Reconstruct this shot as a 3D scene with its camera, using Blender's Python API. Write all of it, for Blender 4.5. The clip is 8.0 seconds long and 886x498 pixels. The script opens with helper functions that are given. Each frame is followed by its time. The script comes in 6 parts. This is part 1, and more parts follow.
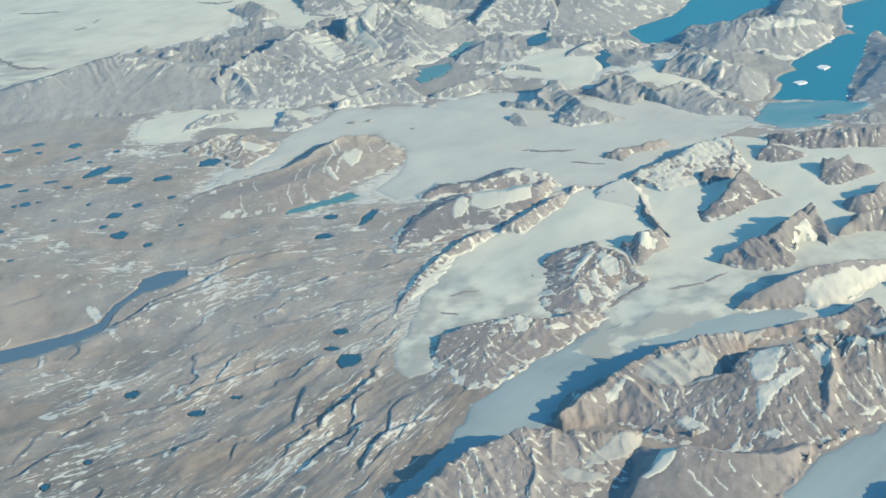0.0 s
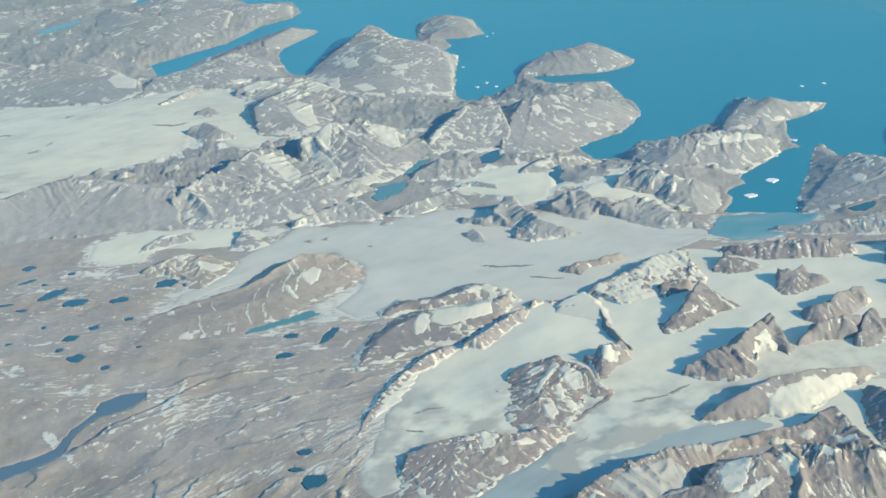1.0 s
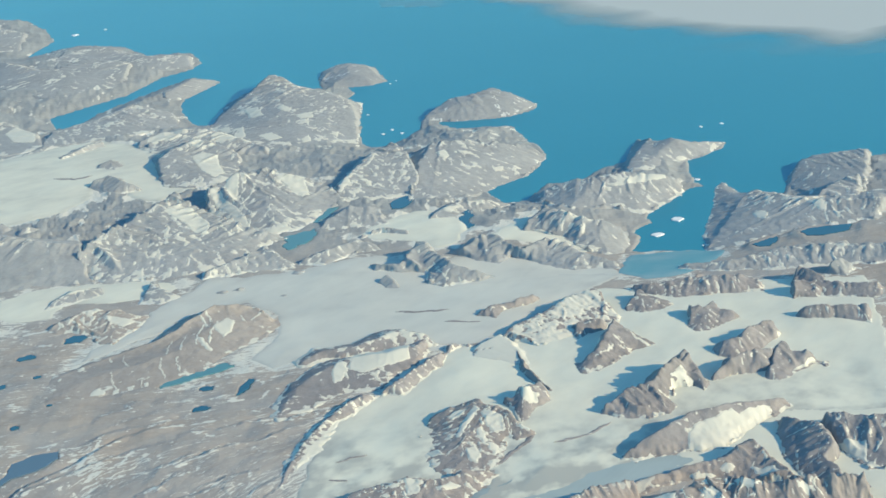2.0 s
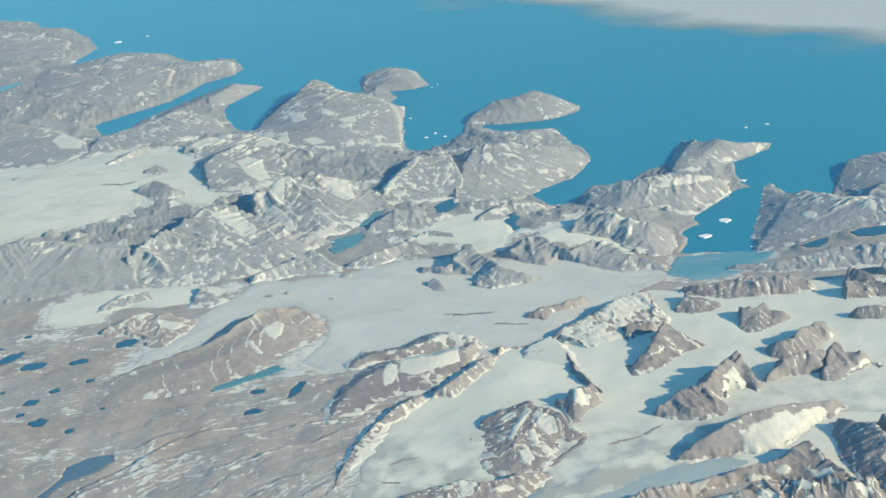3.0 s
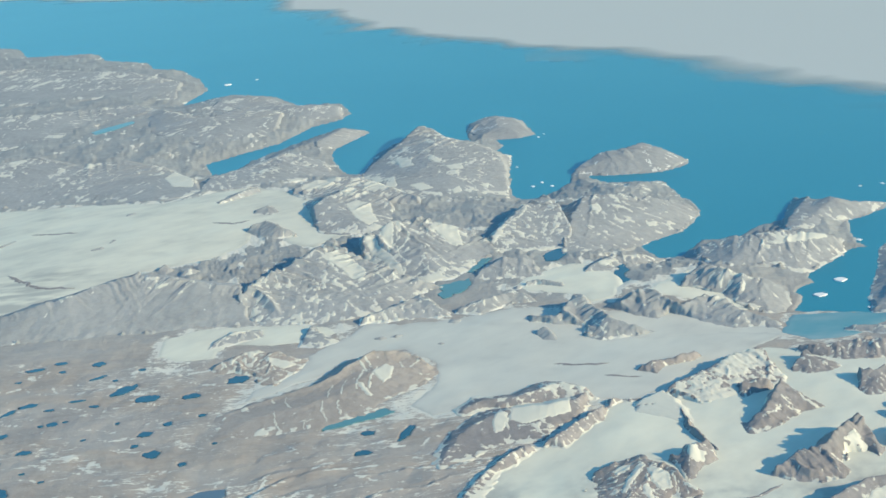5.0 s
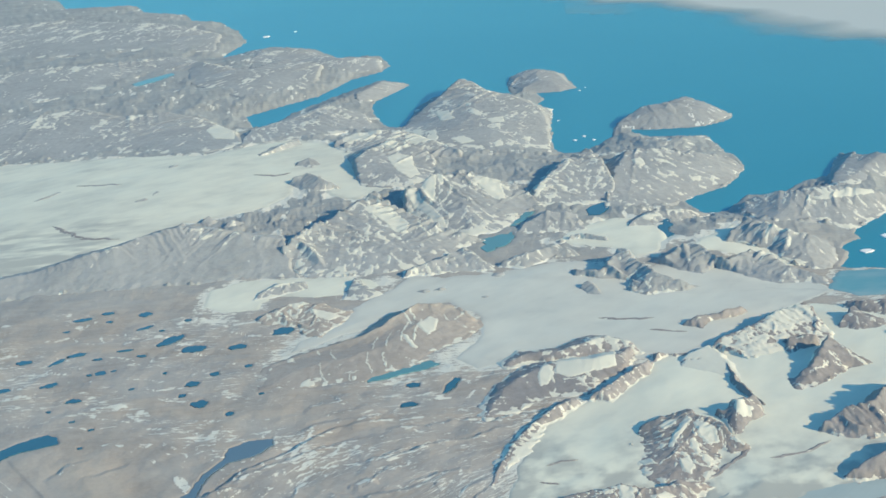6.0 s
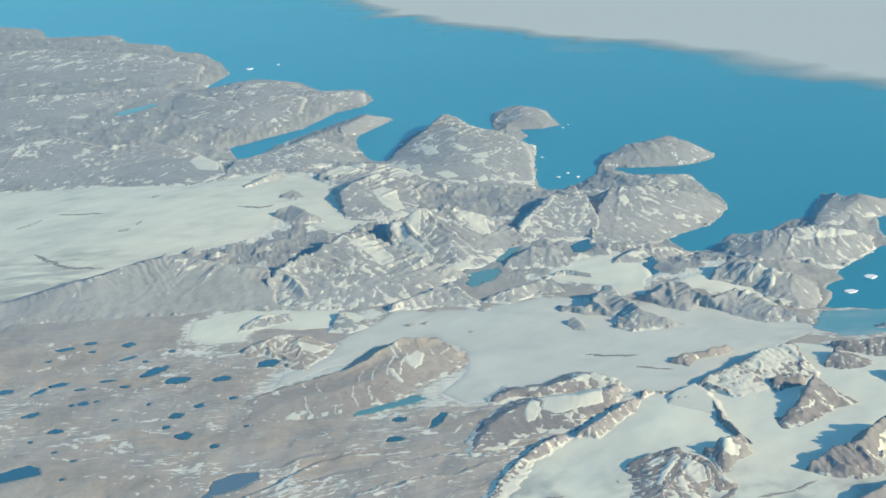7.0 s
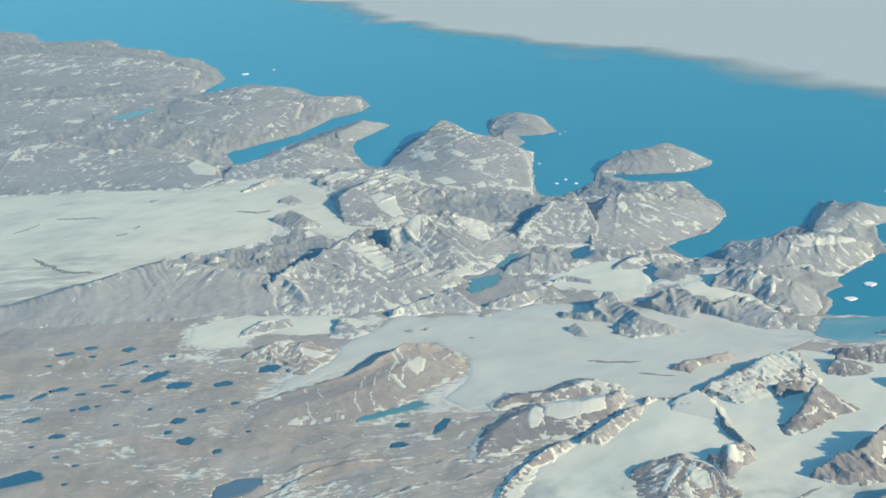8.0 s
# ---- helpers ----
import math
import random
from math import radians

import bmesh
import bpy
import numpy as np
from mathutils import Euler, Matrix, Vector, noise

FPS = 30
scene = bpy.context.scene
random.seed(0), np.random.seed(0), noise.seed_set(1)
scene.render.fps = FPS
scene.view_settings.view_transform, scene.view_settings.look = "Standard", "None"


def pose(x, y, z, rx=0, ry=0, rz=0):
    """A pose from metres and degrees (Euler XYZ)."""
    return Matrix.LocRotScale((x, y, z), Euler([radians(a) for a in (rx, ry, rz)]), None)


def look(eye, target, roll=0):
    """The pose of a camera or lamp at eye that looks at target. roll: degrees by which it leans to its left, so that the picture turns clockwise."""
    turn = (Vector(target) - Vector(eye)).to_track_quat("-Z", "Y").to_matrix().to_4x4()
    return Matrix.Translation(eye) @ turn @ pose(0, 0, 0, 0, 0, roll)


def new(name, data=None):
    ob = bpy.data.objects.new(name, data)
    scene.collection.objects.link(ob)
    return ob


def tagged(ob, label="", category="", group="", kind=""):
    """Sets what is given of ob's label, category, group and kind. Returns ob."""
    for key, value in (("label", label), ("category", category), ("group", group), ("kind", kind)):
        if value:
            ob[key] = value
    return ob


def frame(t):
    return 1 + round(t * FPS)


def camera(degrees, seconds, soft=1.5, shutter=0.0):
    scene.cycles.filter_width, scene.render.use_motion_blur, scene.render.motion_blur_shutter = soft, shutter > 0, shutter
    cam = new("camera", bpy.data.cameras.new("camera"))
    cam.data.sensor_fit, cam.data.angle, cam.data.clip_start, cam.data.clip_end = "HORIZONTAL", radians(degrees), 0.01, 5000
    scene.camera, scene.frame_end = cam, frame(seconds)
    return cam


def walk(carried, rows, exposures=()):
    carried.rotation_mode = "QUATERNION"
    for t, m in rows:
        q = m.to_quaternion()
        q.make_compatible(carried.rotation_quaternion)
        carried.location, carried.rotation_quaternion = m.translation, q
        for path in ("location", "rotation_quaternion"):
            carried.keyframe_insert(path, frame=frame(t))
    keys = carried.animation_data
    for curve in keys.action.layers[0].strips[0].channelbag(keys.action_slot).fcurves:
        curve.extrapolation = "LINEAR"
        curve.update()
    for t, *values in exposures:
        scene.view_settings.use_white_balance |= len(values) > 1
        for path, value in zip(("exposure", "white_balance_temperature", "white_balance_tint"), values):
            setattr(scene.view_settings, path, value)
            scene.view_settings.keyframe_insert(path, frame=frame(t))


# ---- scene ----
# The country is built at one fiftieth of its size, so that the far coast lies within the lens's reach: 1 unit is 50 metres.
# ---- camera: an airliner's window, eleven kilometres up, flying towards -x ----
cam = camera(38.42, 8.0, soft=1.6)
HEIGHT, DRIFT = 220.0, (-5.235, 0.113)
# seconds, yaw to the left of +y, pitch, roll
TURNS = [
    (0.0, 3.637, -25.620, -5.283),
    (0.1, 3.179, -24.924, -5.203),
    (0.2, 3.167, -24.211, -5.124),
    (0.3, 3.061, -23.344, -5.045),
    (0.4, 2.884, -22.906, -4.965),
    (0.5, 2.724, -22.861, -4.886),
    (0.6, 2.515, -22.579, -4.925),
    (0.7, 2.326, -22.411, -4.963),
    (0.8, 1.839, -21.835, -5.002),
    (0.9, 1.240, -21.209, -5.040),
    (1.0, 0.588, -20.570, -5.079),
    (1.1, -0.179, -19.906, -5.045),
    (1.2, -1.063, -19.256, -5.011),
    (1.3, -1.993, -19.324, -4.977),
    (1.4, -2.628, -19.619, -4.943),
    (1.5, -2.928, -19.785, -4.909),
    (1.6, -3.285, -19.578, -4.920),
    (1.7, -4.137, -18.947, -4.931),
    (2.8, -3.617, -18.734, -5.891),
    (2.9, -2.820, -18.507, -5.912),
    (3.0, -2.543, -18.526, -5.933),
    (3.1, -2.186, -18.236, -5.762),
    (3.2, -1.450, -17.085, -5.590),
    (3.3, -0.729, -16.093, -5.419),
    (3.4, -0.477, -16.418, -5.248),
    (3.5, -0.617, -16.115, -5.076),
    (3.6, -0.915, -16.307, -4.938),
    (3.7, -0.632, -16.624, -4.799),
    (3.8, -0.423, -17.931, -4.660),
    (3.9, -0.346, -16.697, -4.539),
    (4.0, -0.276, -17.047, -4.418),
    (4.1, -0.310, -17.601, -4.485),
    (4.2, -0.531, -17.400, -4.551),
    (5.3, 2.431, -15.812, -5.279),
    (5.4, 2.686, -16.556, -5.325),
    (5.5, 2.793, -17.087, -5.371),
    (5.6, 2.958, -17.324, -5.344),
    (5.7, 2.999, -17.656, -5.316),
    (5.8, 3.006, -17.659, -5.288),
    (5.9, 3.010, -17.698, -5.261),
    (6.0, 3.219, -17.874, -5.233),
    (6.1, 3.234, -17.740, -4.862),
    (6.2, 3.210, -17.622, -4.491),
    (6.3, 3.255, -17.856, -4.120),
    (6.4, 3.159, -18.309, -3.749),
    (6.5, 2.861, -18.740, -3.378),
    (6.6, 2.902, -18.605, -3.504),
    (6.7, 2.601, -17.502, -3.629),
    (6.8, 2.860, -16.596, -3.754),
    (6.9, 2.687, -16.517, -3.879),
    (7.0, 1.951, -16.390, -4.005),
    (7.1, 1.815, -17.227, -3.823),
    (7.2, 1.608, -17.749, -3.641),
    (7.3, 1.363, -17.546, -3.459),
    (7.4, 1.319, -17.622, -3.277),
    (7.5, 1.522, -17.466, -3.096),
    (7.6, 1.802, -17.681, -3.205),
    (7.7, 1.674, -17.100, -3.315),
    (7.8, 1.651, -17.075, -3.424),
    (7.9, 1.523, -16.682, -3.534),
    (8.0, 1.497, -16.132, -3.643)
]


def aim(t, yaw, pitch, roll):
    eye = Vector((DRIFT[0] * t, DRIFT[1] * t, HEIGHT))
    a, b = radians(yaw), radians(pitch)
    return look(eye, eye + 100 * Vector((-math.sin(a) * math.cos(b), math.cos(a) * math.cos(b), math.sin(b))), roll)


walk(cam, [(t, aim(t, a, b, c)) for t, a, b, c in TURNS], exposures=[(0.0, 0.72, 7050, 0), (8.0, 0.72, 7050, 0)])

# ---- daylight ----
SUN_WAY = Vector((0.90, -0.44, 0.0)).normalized()
SUN_HIGH = radians(22)
world = bpy.data.worlds.new("sky")
scene.world = world
world.use_nodes = True
wt = world.node_tree
sky = wt.nodes.new("ShaderNodeTexSky")
sky.sky_type, sky.sun_disc = "NISHITA", False
sky.sun_elevation, sky.sun_rotation = SUN_HIGH, math.atan2(SUN_WAY.x, SUN_WAY.y)
sky.altitude, sky.air_density, sky.dust_density, sky.ozone_density = 3000, 1.4, 0.2, 5.0
wt.nodes["Background"].inputs["Strength"].default_value = 0.145
blue = wt.nodes.new("ShaderNodeMix")
blue.data_type, blue.blend_type = "RGBA", "MULTIPLY"
blue.inputs[0].default_value, blue.inputs[7].default_value = 1.0, (0.66, 0.98, 0.99, 1)
wt.links.new(sky.outputs[0], blue.inputs[6])
wt.links.new(blue.outputs[2], wt.nodes["Background"].inputs["Color"])
lamp = bpy.data.lights.new("sun", "SUN")
lamp.energy, lamp.angle, lamp.color = 3.3, radians(0.5), (1.0, 0.80, 0.58)
sun = new("sun", lamp)
sun.matrix_world = look((SUN_WAY * math.cos(SUN_HIGH) + Vector((0, 0, math.sin(SUN_HIGH)))) * 900, (0, 0, 0))


# ---- materials ----
def material(name):
    m = bpy.data.materials.new(name)
    m.use_nodes = True
    return m, m.node_tree.nodes, m.node_tree.links, m.node_tree.nodes["Principled BSDF"]


def grained(nodes, links):
    """Coordinates along and across the grain of the country, from the mesh."""
    both = nodes.new("ShaderNodeCombineXYZ")
    for k, name in enumerate(("along", "across")):
        a = nodes.new("ShaderNodeAttribute")
        a.attribute_name = name
        links.new(a.outputs["Fac"], both.inputs[k])
    return both.outputs[0]


def noise_node(nodes, links, scale, detail=6.0, rough=0.6, stretch=None, turn=0.0, twist=0.0, where=None):
    where = where or nodes.new("ShaderNodeTexCoord").outputs["Object"]
    tex = nodes.new("ShaderNodeTexNoise")
    tex.inputs["Scale"].default_value, tex.inputs["Detail"].default_value, tex.inputs["Roughness"].default_value = scale, detail, rough
    tex.inputs["Distortion"].default_value = twist
    if stretch:
        spin = nodes.new("ShaderNodeMapping")
        spin.inputs["Rotation"].default_value = (0, 0, turn)
        shape = nodes.new("ShaderNodeMapping")
        shape.inputs["Scale"].default_value = stretch
        links.new(where, spin.inputs[0])
        links.new(spin.outputs[0], shape.inputs[0])
        links.new(shape.outputs[0], tex.inputs["Vector"])
    else:
        links.new(where, tex.inputs["Vector"])
    return tex.outputs["Fac"]


def sums(nodes, links, kind, a, b):
    n = nodes.new("ShaderNodeMath")
    n.operation = kind
    for k, v in enumerate((a, b)):
        if isinstance(v, (int, float)):
            n.inputs[k].default_value = v
        else:
            links.new(v, n.inputs[k])
    return n.outputs[0]


def ramp(nodes, links, value, *stops):
    r = nodes.new("ShaderNodeValToRGB")
    while len(r.color_ramp.elements) < len(stops):
        r.color_ramp.elements.new(0.5)
    for e, (p, c) in zip(r.color_ramp.elements, stops):
        e.position, e.color = p, (*c, 1) if len(c) == 3 else c
    links.new(value, r.inputs[0])
    return r.outputs[0]


def mixed(nodes, links, fac, a, b, kind="MIX"):
    m = nodes.new("ShaderNodeMix")
    m.data_type, m.blend_type = "RGBA", kind
    if isinstance(fac, (int, float)):
        m.inputs[0].default_value = fac
    else:
        links.new(fac, m.inputs[0])
    for socket, v in ((m.inputs[6], a), (m.inputs[7], b)):
        if isinstance(v, tuple):
            socket.default_value = (*v, 1)
        else:
            links.new(v, socket)
    return m.outputs[2]


def bumped(nodes, links, shader, height, strength, far):
    b = nodes.new("ShaderNodeBump")
    b.inputs["Strength"].default_value, b.inputs["Distance"].default_value = strength, far
    links.new(height, b.inputs["Height"])
    links.new(b.outputs[0], shader.inputs["Normal"])


def rock_material(name, dark, mid, pale, snow_colour=(0.72, 0.715, 0.63), ground=False):
    """Weathered rock with lying snow where the mesh's own snow cover says so."""
    m, N, L, S = material(name)
    broad = noise_node(N, L, 0.035, 5, 0.6)
    fine = noise_node(N, L, 0.6, 8, 0.68)
    grain = noise_node(N, L, 2.6, 4, 0.7)
    flow = grained(N, L) if ground else None
    streak = noise_node(N, L, 0.22, 6, 0.65, (0.35, 1.6, 1), where=flow) if ground else noise_node(N, L, 0.2, 7, 0.65)
    tone = sums(N, L, "ADD", sums(N, L, "MULTIPLY", broad, 0.45), sums(N, L, "ADD", sums(N, L, "MULTIPLY", fine, 0.25), sums(N, L, "MULTIPLY", streak, 0.3)))
    if not ground:
        scree = N.new("ShaderNodeAttribute")
        scree.attribute_name = "scree"
        tone = sums(N, L, "ADD", tone, sums(N, L, "MULTIPLY", scree.outputs["Fac"], 0.09))
    stone = ramp(N, L, tone, (0.36, dark), (0.50, mid), (0.64, pale))
    if ground:
        patch = ramp(N, L, noise_node(N, L, 0.028, 4, 0.55, (0.6, 1.3, 1), 0.0, 0.8, flow), (0.40, (0.97, 1.0, 1.03)), (0.50, (1.0, 1.0, 1.0)), (0.62, (1.04, 0.995, 0.955)))
        stone = mixed(N, L, 1.0, stone, patch, "MULTIPLY")
        # ground colour shifts to a painted pale blue-grey haze far off
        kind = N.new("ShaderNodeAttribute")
        kind.attribute_name = "hazed_coast"
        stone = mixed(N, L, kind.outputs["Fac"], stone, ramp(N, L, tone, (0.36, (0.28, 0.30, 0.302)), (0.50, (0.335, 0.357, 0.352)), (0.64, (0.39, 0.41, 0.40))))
        # near ground darkened in its colour, as less haze veils it
        thin_haze = N.new("ShaderNodeAttribute")
        thin_haze.attribute_name = "thin_haze"
        stone = mixed(N, L, thin_haze.outputs["Fac"], stone, mixed(N, L, 1.0, stone, (0.74, 0.75, 0.76), "MULTIPLY"))
    own = N.new("ShaderNodeAttribute")
    own.attribute_name = "snow"
    cover = own.outputs["Fac"]
    if ground:
        dash = noise_node(N, L, 0.52, 4, 0.6, (0.30, 1.5, 1), 0.0, 1.6, flow)
        far_rock = sums(N, L, "SUBTRACT", 1.1, kind.outputs["Fac"])
        cover = sums(N, L, "ADD", cover, sums(N, L, "MULTIPLY", sums(N, L, "SUBTRACT", dash, 0.57), sums(N, L, "MULTIPLY", far_rock, 1.7)))
    cover = sums(N, L, "ADD", cover, sums(N, L, "MULTIPLY", sums(N, L, "SUBTRACT", fine, 0.5), 0.2 if ground else 0.24))
    cover = sums(N, L, "ADD", cover, sums(N, L, "MULTIPLY", sums(N, L, "SUBTRACT", grain, 0.5), 0.12 if ground else 0.16))
    mask = ramp(N, L, cover, (0.50, (0, 0, 0)), (0.55, (1, 1, 1)))
    white = mixed(N, L, broad, snow_colour, tuple(c * 0.86 for c in snow_colour))
    L.new(mixed(N, L, mask, stone, white), S.inputs["Base Color"])
    L.new(ramp(N, L, mask, (0.0, (0.92,) * 3), (1.0, (0.7,) * 3)), S.inputs["Roughness"])
    S.inputs["Specular IOR Level"].default_value = 0.25
    bumped(N, L, S, sums(N, L, "ADD", fine, sums(N, L, "MULTIPLY", grain, 0.4)), 0.4, 0.45)
    return m


def ice_material(name, clean, greyed, streaks=0.5, drawn=(0.5, 1.3, 1)):
    m, N, L, S = material(name)
    broad = noise_node(N, L, 0.022, 5, 0.55)
    flow = noise_node(N, L, 0.09, 7, 0.6, drawn, radians(-46))
    fine = noise_node(N, L, 0.9, 6, 0.6)
    own = N.new("ShaderNodeAttribute")
    own.attribute_name = "dirt_and_shade"
    tone = sums(N, L, "ADD", sums(N, L, "MULTIPLY", broad, 0.6), sums(N, L, "MULTIPLY", flow, 0.4))
    tone = sums(N, L, "ADD", tone, sums(N, L, "MULTIPLY", own.outputs["Fac"], streaks))
    L.new(ramp(N, L, tone, (0.40, clean), (0.62, tuple(0.7 * c + 0.3 * d for c, d in zip(clean, greyed))), (0.95, greyed)), S.inputs["Base Color"])
    S.inputs["Roughness"].default_value = 0.75
    S.inputs["Specular IOR Level"].default_value = 0.3
    bumped(N, L, S, sums(N, L, "ADD", flow, sums(N, L, "MULTIPLY", fine, 0.15)), 0.06, 1.0)
    return m


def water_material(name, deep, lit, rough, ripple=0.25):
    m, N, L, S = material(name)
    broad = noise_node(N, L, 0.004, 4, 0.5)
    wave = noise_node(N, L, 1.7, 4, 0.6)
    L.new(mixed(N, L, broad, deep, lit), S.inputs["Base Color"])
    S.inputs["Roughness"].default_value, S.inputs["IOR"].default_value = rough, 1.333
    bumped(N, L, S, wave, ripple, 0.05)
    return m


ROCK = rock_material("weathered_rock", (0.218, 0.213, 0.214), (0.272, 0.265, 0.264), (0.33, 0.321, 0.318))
# far rock: the haze of distance is mixed into these base colours
HAZY_ROCK = rock_material("hazed_rock", (0.285, 0.301, 0.304), (0.34, 0.358, 0.357), (0.392, 0.408, 0.404), (0.70, 0.71, 0.66))
BROWN_ROCK = rock_material("brown_rock", (0.30, 0.276, 0.25), (0.365, 0.336, 0.305), (0.425, 0.392, 0.355))
TUNDRA = rock_material("bare_tundra", (0.315, 0.294, 0.268), (0.398, 0.37, 0.335), (0.465, 0.432, 0.382), ground=True)
ICE_WHITE = ice_material("bright_ice", (0.765, 0.76, 0.63), (0.46, 0.47, 0.42), 0.4)
ICE_GREY = ice_material("dusty_ice", (0.64, 0.645, 0.57), (0.40, 0.41, 0.39), 0.5)
ICE_BLUE = ice_material("bare_valley_ice", (0.40, 0.485, 0.48), (0.25, 0.31, 0.32), 0.45, (0.12, 3.2, 1))
MELANGE = ice_material("brash_ice", (0.10, 0.33, 0.40), (0.24, 0.40, 0.44), 0.9)
SNOW = ice_material("old_snow", (0.64, 0.64, 0.555), (0.56, 0.56, 0.49), 0.2)
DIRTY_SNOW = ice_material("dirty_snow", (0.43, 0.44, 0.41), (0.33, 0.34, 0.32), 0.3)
WARM_ROCK = rock_material("reddish_rock", (0.235, 0.219, 0.209), (0.293, 0.274, 0.262), (0.352, 0.33, 0.315))
BERG_ICE = ice_material("berg_ice", (0.88, 0.89, 0.86), (0.78, 0.80, 0.78), 0.2)
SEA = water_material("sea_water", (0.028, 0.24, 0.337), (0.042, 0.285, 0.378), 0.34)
WATERS = {"deep": water_material("deep_lake", (0.03, 0.125, 0.195), (0.045, 0.155, 0.225), 0.22), "milky": water_material("milky_lake", (0.10, 0.26, 0.29), (0.13, 0.30, 0.33), 0.3), "silty": water_material("silty_river", (0.11, 0.18, 0.24), (0.14, 0.22, 0.28), 0.3)}


# ---- the lie of the land, in map units of fifty metres ----
def spread(points):
    """A polyline as arrays of its corners."""
    return np.array(points, float)


def near_line(X, Y, line, closed=False):
    """Distance to a polyline, the length along it and the index of the nearest stretch."""
    P = spread(line)[:, :2]
    if closed:
        P = np.vstack([P, P[:1]])
    best = np.full(X.shape, 1e12)
    along = np.zeros(X.shape)
    which = np.zeros(X.shape, int)
    part = np.zeros(X.shape)
    run = 0.0
    for n in range(len(P) - 1):
        a, d = P[n], P[n + 1] - P[n]
        long = math.hypot(d[0], d[1]) + 1e-9
        u = np.clip(((X - a[0]) * d[0] + (Y - a[1]) * d[1]) / long**2, 0, 1)
        q = (X - a[0] - u * d[0]) ** 2 + (Y - a[1] - u * d[1]) ** 2
        m = q < best
        best = np.where(m, q, best)
        along = np.where(m, run + u * long, along)
        which = np.where(m, n, which)
        part = np.where(m, u, part)
        run += long
    return np.sqrt(best), along, which, part


def inside(X, Y, line):
    P = spread(line)[:, :2]
    odd = np.zeros(X.shape, bool)
    for (ax, ay), (bx, by) in zip(P, np.roll(P, -1, 0)):
        if ay == by:
            continue
        odd ^= ((ay > Y) != (by > Y)) & (X < (bx - ax) * (Y - ay) / (by - ay) + ax)
    return odd


def signed(X, Y, line):
    """Distance to an outline, positive inside it."""
    d = near_line(X, Y, line, True)[0]
    return np.where(inside(X, Y, line), d, -d)


def smooth(a, b, v):
    u = np.clip((v - a) / (b - a), 0, 1)
    return u * u * (3 - 2 * u)


COAST_FAR = [(-2585, 3806.5), (-1448, 2853.5), (-905.5, 2390.5), (-814.5, 2306.5), (-747, 2141), (-619, 2108.5), (-577.5, 2000), (-492.5, 1919.5), (-466.5, 1837.5), (-417.5, 1798), (-367.5, 1676), (-338, 1570.5), (-347.5, 1490.5), (-348, 1457.5), (-324, 1490), (-294, 1513), (-241.5, 1471.5), (-206.5, 1390.5), (-159, 1381), (-142, 1317), (-149, 1279), (-175, 1249), (-200, 1175), (-214, 1157.5), (-257, 1104), (-241, 1053), (-226.5, 1053.5), (-216.5, 1102), (-196, 1141.5), (-170, 1194), (-145.5, 1233.5), (-116.5, 1200), (-134.5, 1149.5), (-145, 1116.5), (-140.5, 1076), (-132, 1037), (-123.5, 1013), (-112.5, 1008), (-107.5, 1034.5), (-103.5, 1084.5)]
COAST_ISLES = [(-92, 1121), (-75, 1142), (-41.5, 1132), (-22.5, 1110.5), (-24, 1165), (-8, 1206.5), (24, 1202), (37, 1118.5), (23, 1104.5), (1, 1108.5), (6.5, 1076.5), (1, 1059), (6.5, 1021), (6, 970), (4.5, 913.5), (5.5, 890.5), (11.5, 880.5), (24.5, 882.5), (34.5, 897), (46.5, 917.5), (52.5, 948), (69, 986.5), (88.5, 1002), (107.5, 1006), (128.5, 1008.5), (144.5, 963.5), (139, 943), (119.5, 932.5), (91.5, 930), (63.5, 939.5), (64, 929.5), (80.5, 909), (114.5, 904), (118, 868), (122, 844.5), (125, 811.5), (115, 783.5), (105, 768), (82.5, 750.5), (74, 742.5)]
COAST_BAY = [(76.5, 725), (81.5, 712.5), (92.5, 712.5), (102.5, 727), (113, 744.5), (132, 740.5), (149, 762.5), (172, 776.5), (180.5, 791.5)]
COAST_SOUTH = [(182.5, 786.5), (197.5, 807.5), (218.5, 801.5), (240.5, 792.5), (232, 778), (219.5, 769), (207, 763), (200.5, 743.5), (196, 714.5), (202.5, 703), (188.5, 701.5), (175.5, 690.5), (162, 677), (154, 662.5), (152.5, 647), (141.5, 636), (138.5, 619.5), (132, 605), (149.5, 599.5), (167, 594), (175, 610.5), (189.5, 633.5), (201.5, 643), (212.5, 663), (232.5, 666), (244.5, 691), (259, 716.5), (277.5, 730), (308, 727), (409, 731), (671, 741)]
COAST = COAST_FAR + COAST_ISLES + COAST_BAY + COAST_SOUTH + [(4500, 900), (4500, -4500), (-4500, -4500), (-4500, 3900)]


def level(X, Y):
    """Height of the country without its relief: it rises from the shore and towards the ice cap."""
    sea = signed(X, Y, COAST)
    return 9.0 * (1 - np.exp(-np.maximum(sea, 0) / 45)) + 0.02 * np.minimum(sea, 0) + 6 * np.exp(-(((X + 270) / 130) ** 2 + ((Y - 780) / 170) ** 2)) * (sea > 0)


# ---- noise for shapes ----
def lattice(i, j, seed):
    h = (i.astype(np.int64) * 374761393 + j.astype(np.int64) * 668265263 + seed * 974711) & 0xFFFFFFFF
    h = ((h ^ (h >> 13)) * 1274126177) & 0xFFFFFFFF
    return (h ^ (h >> 16)) * (2 * math.pi / 4294967296.0)


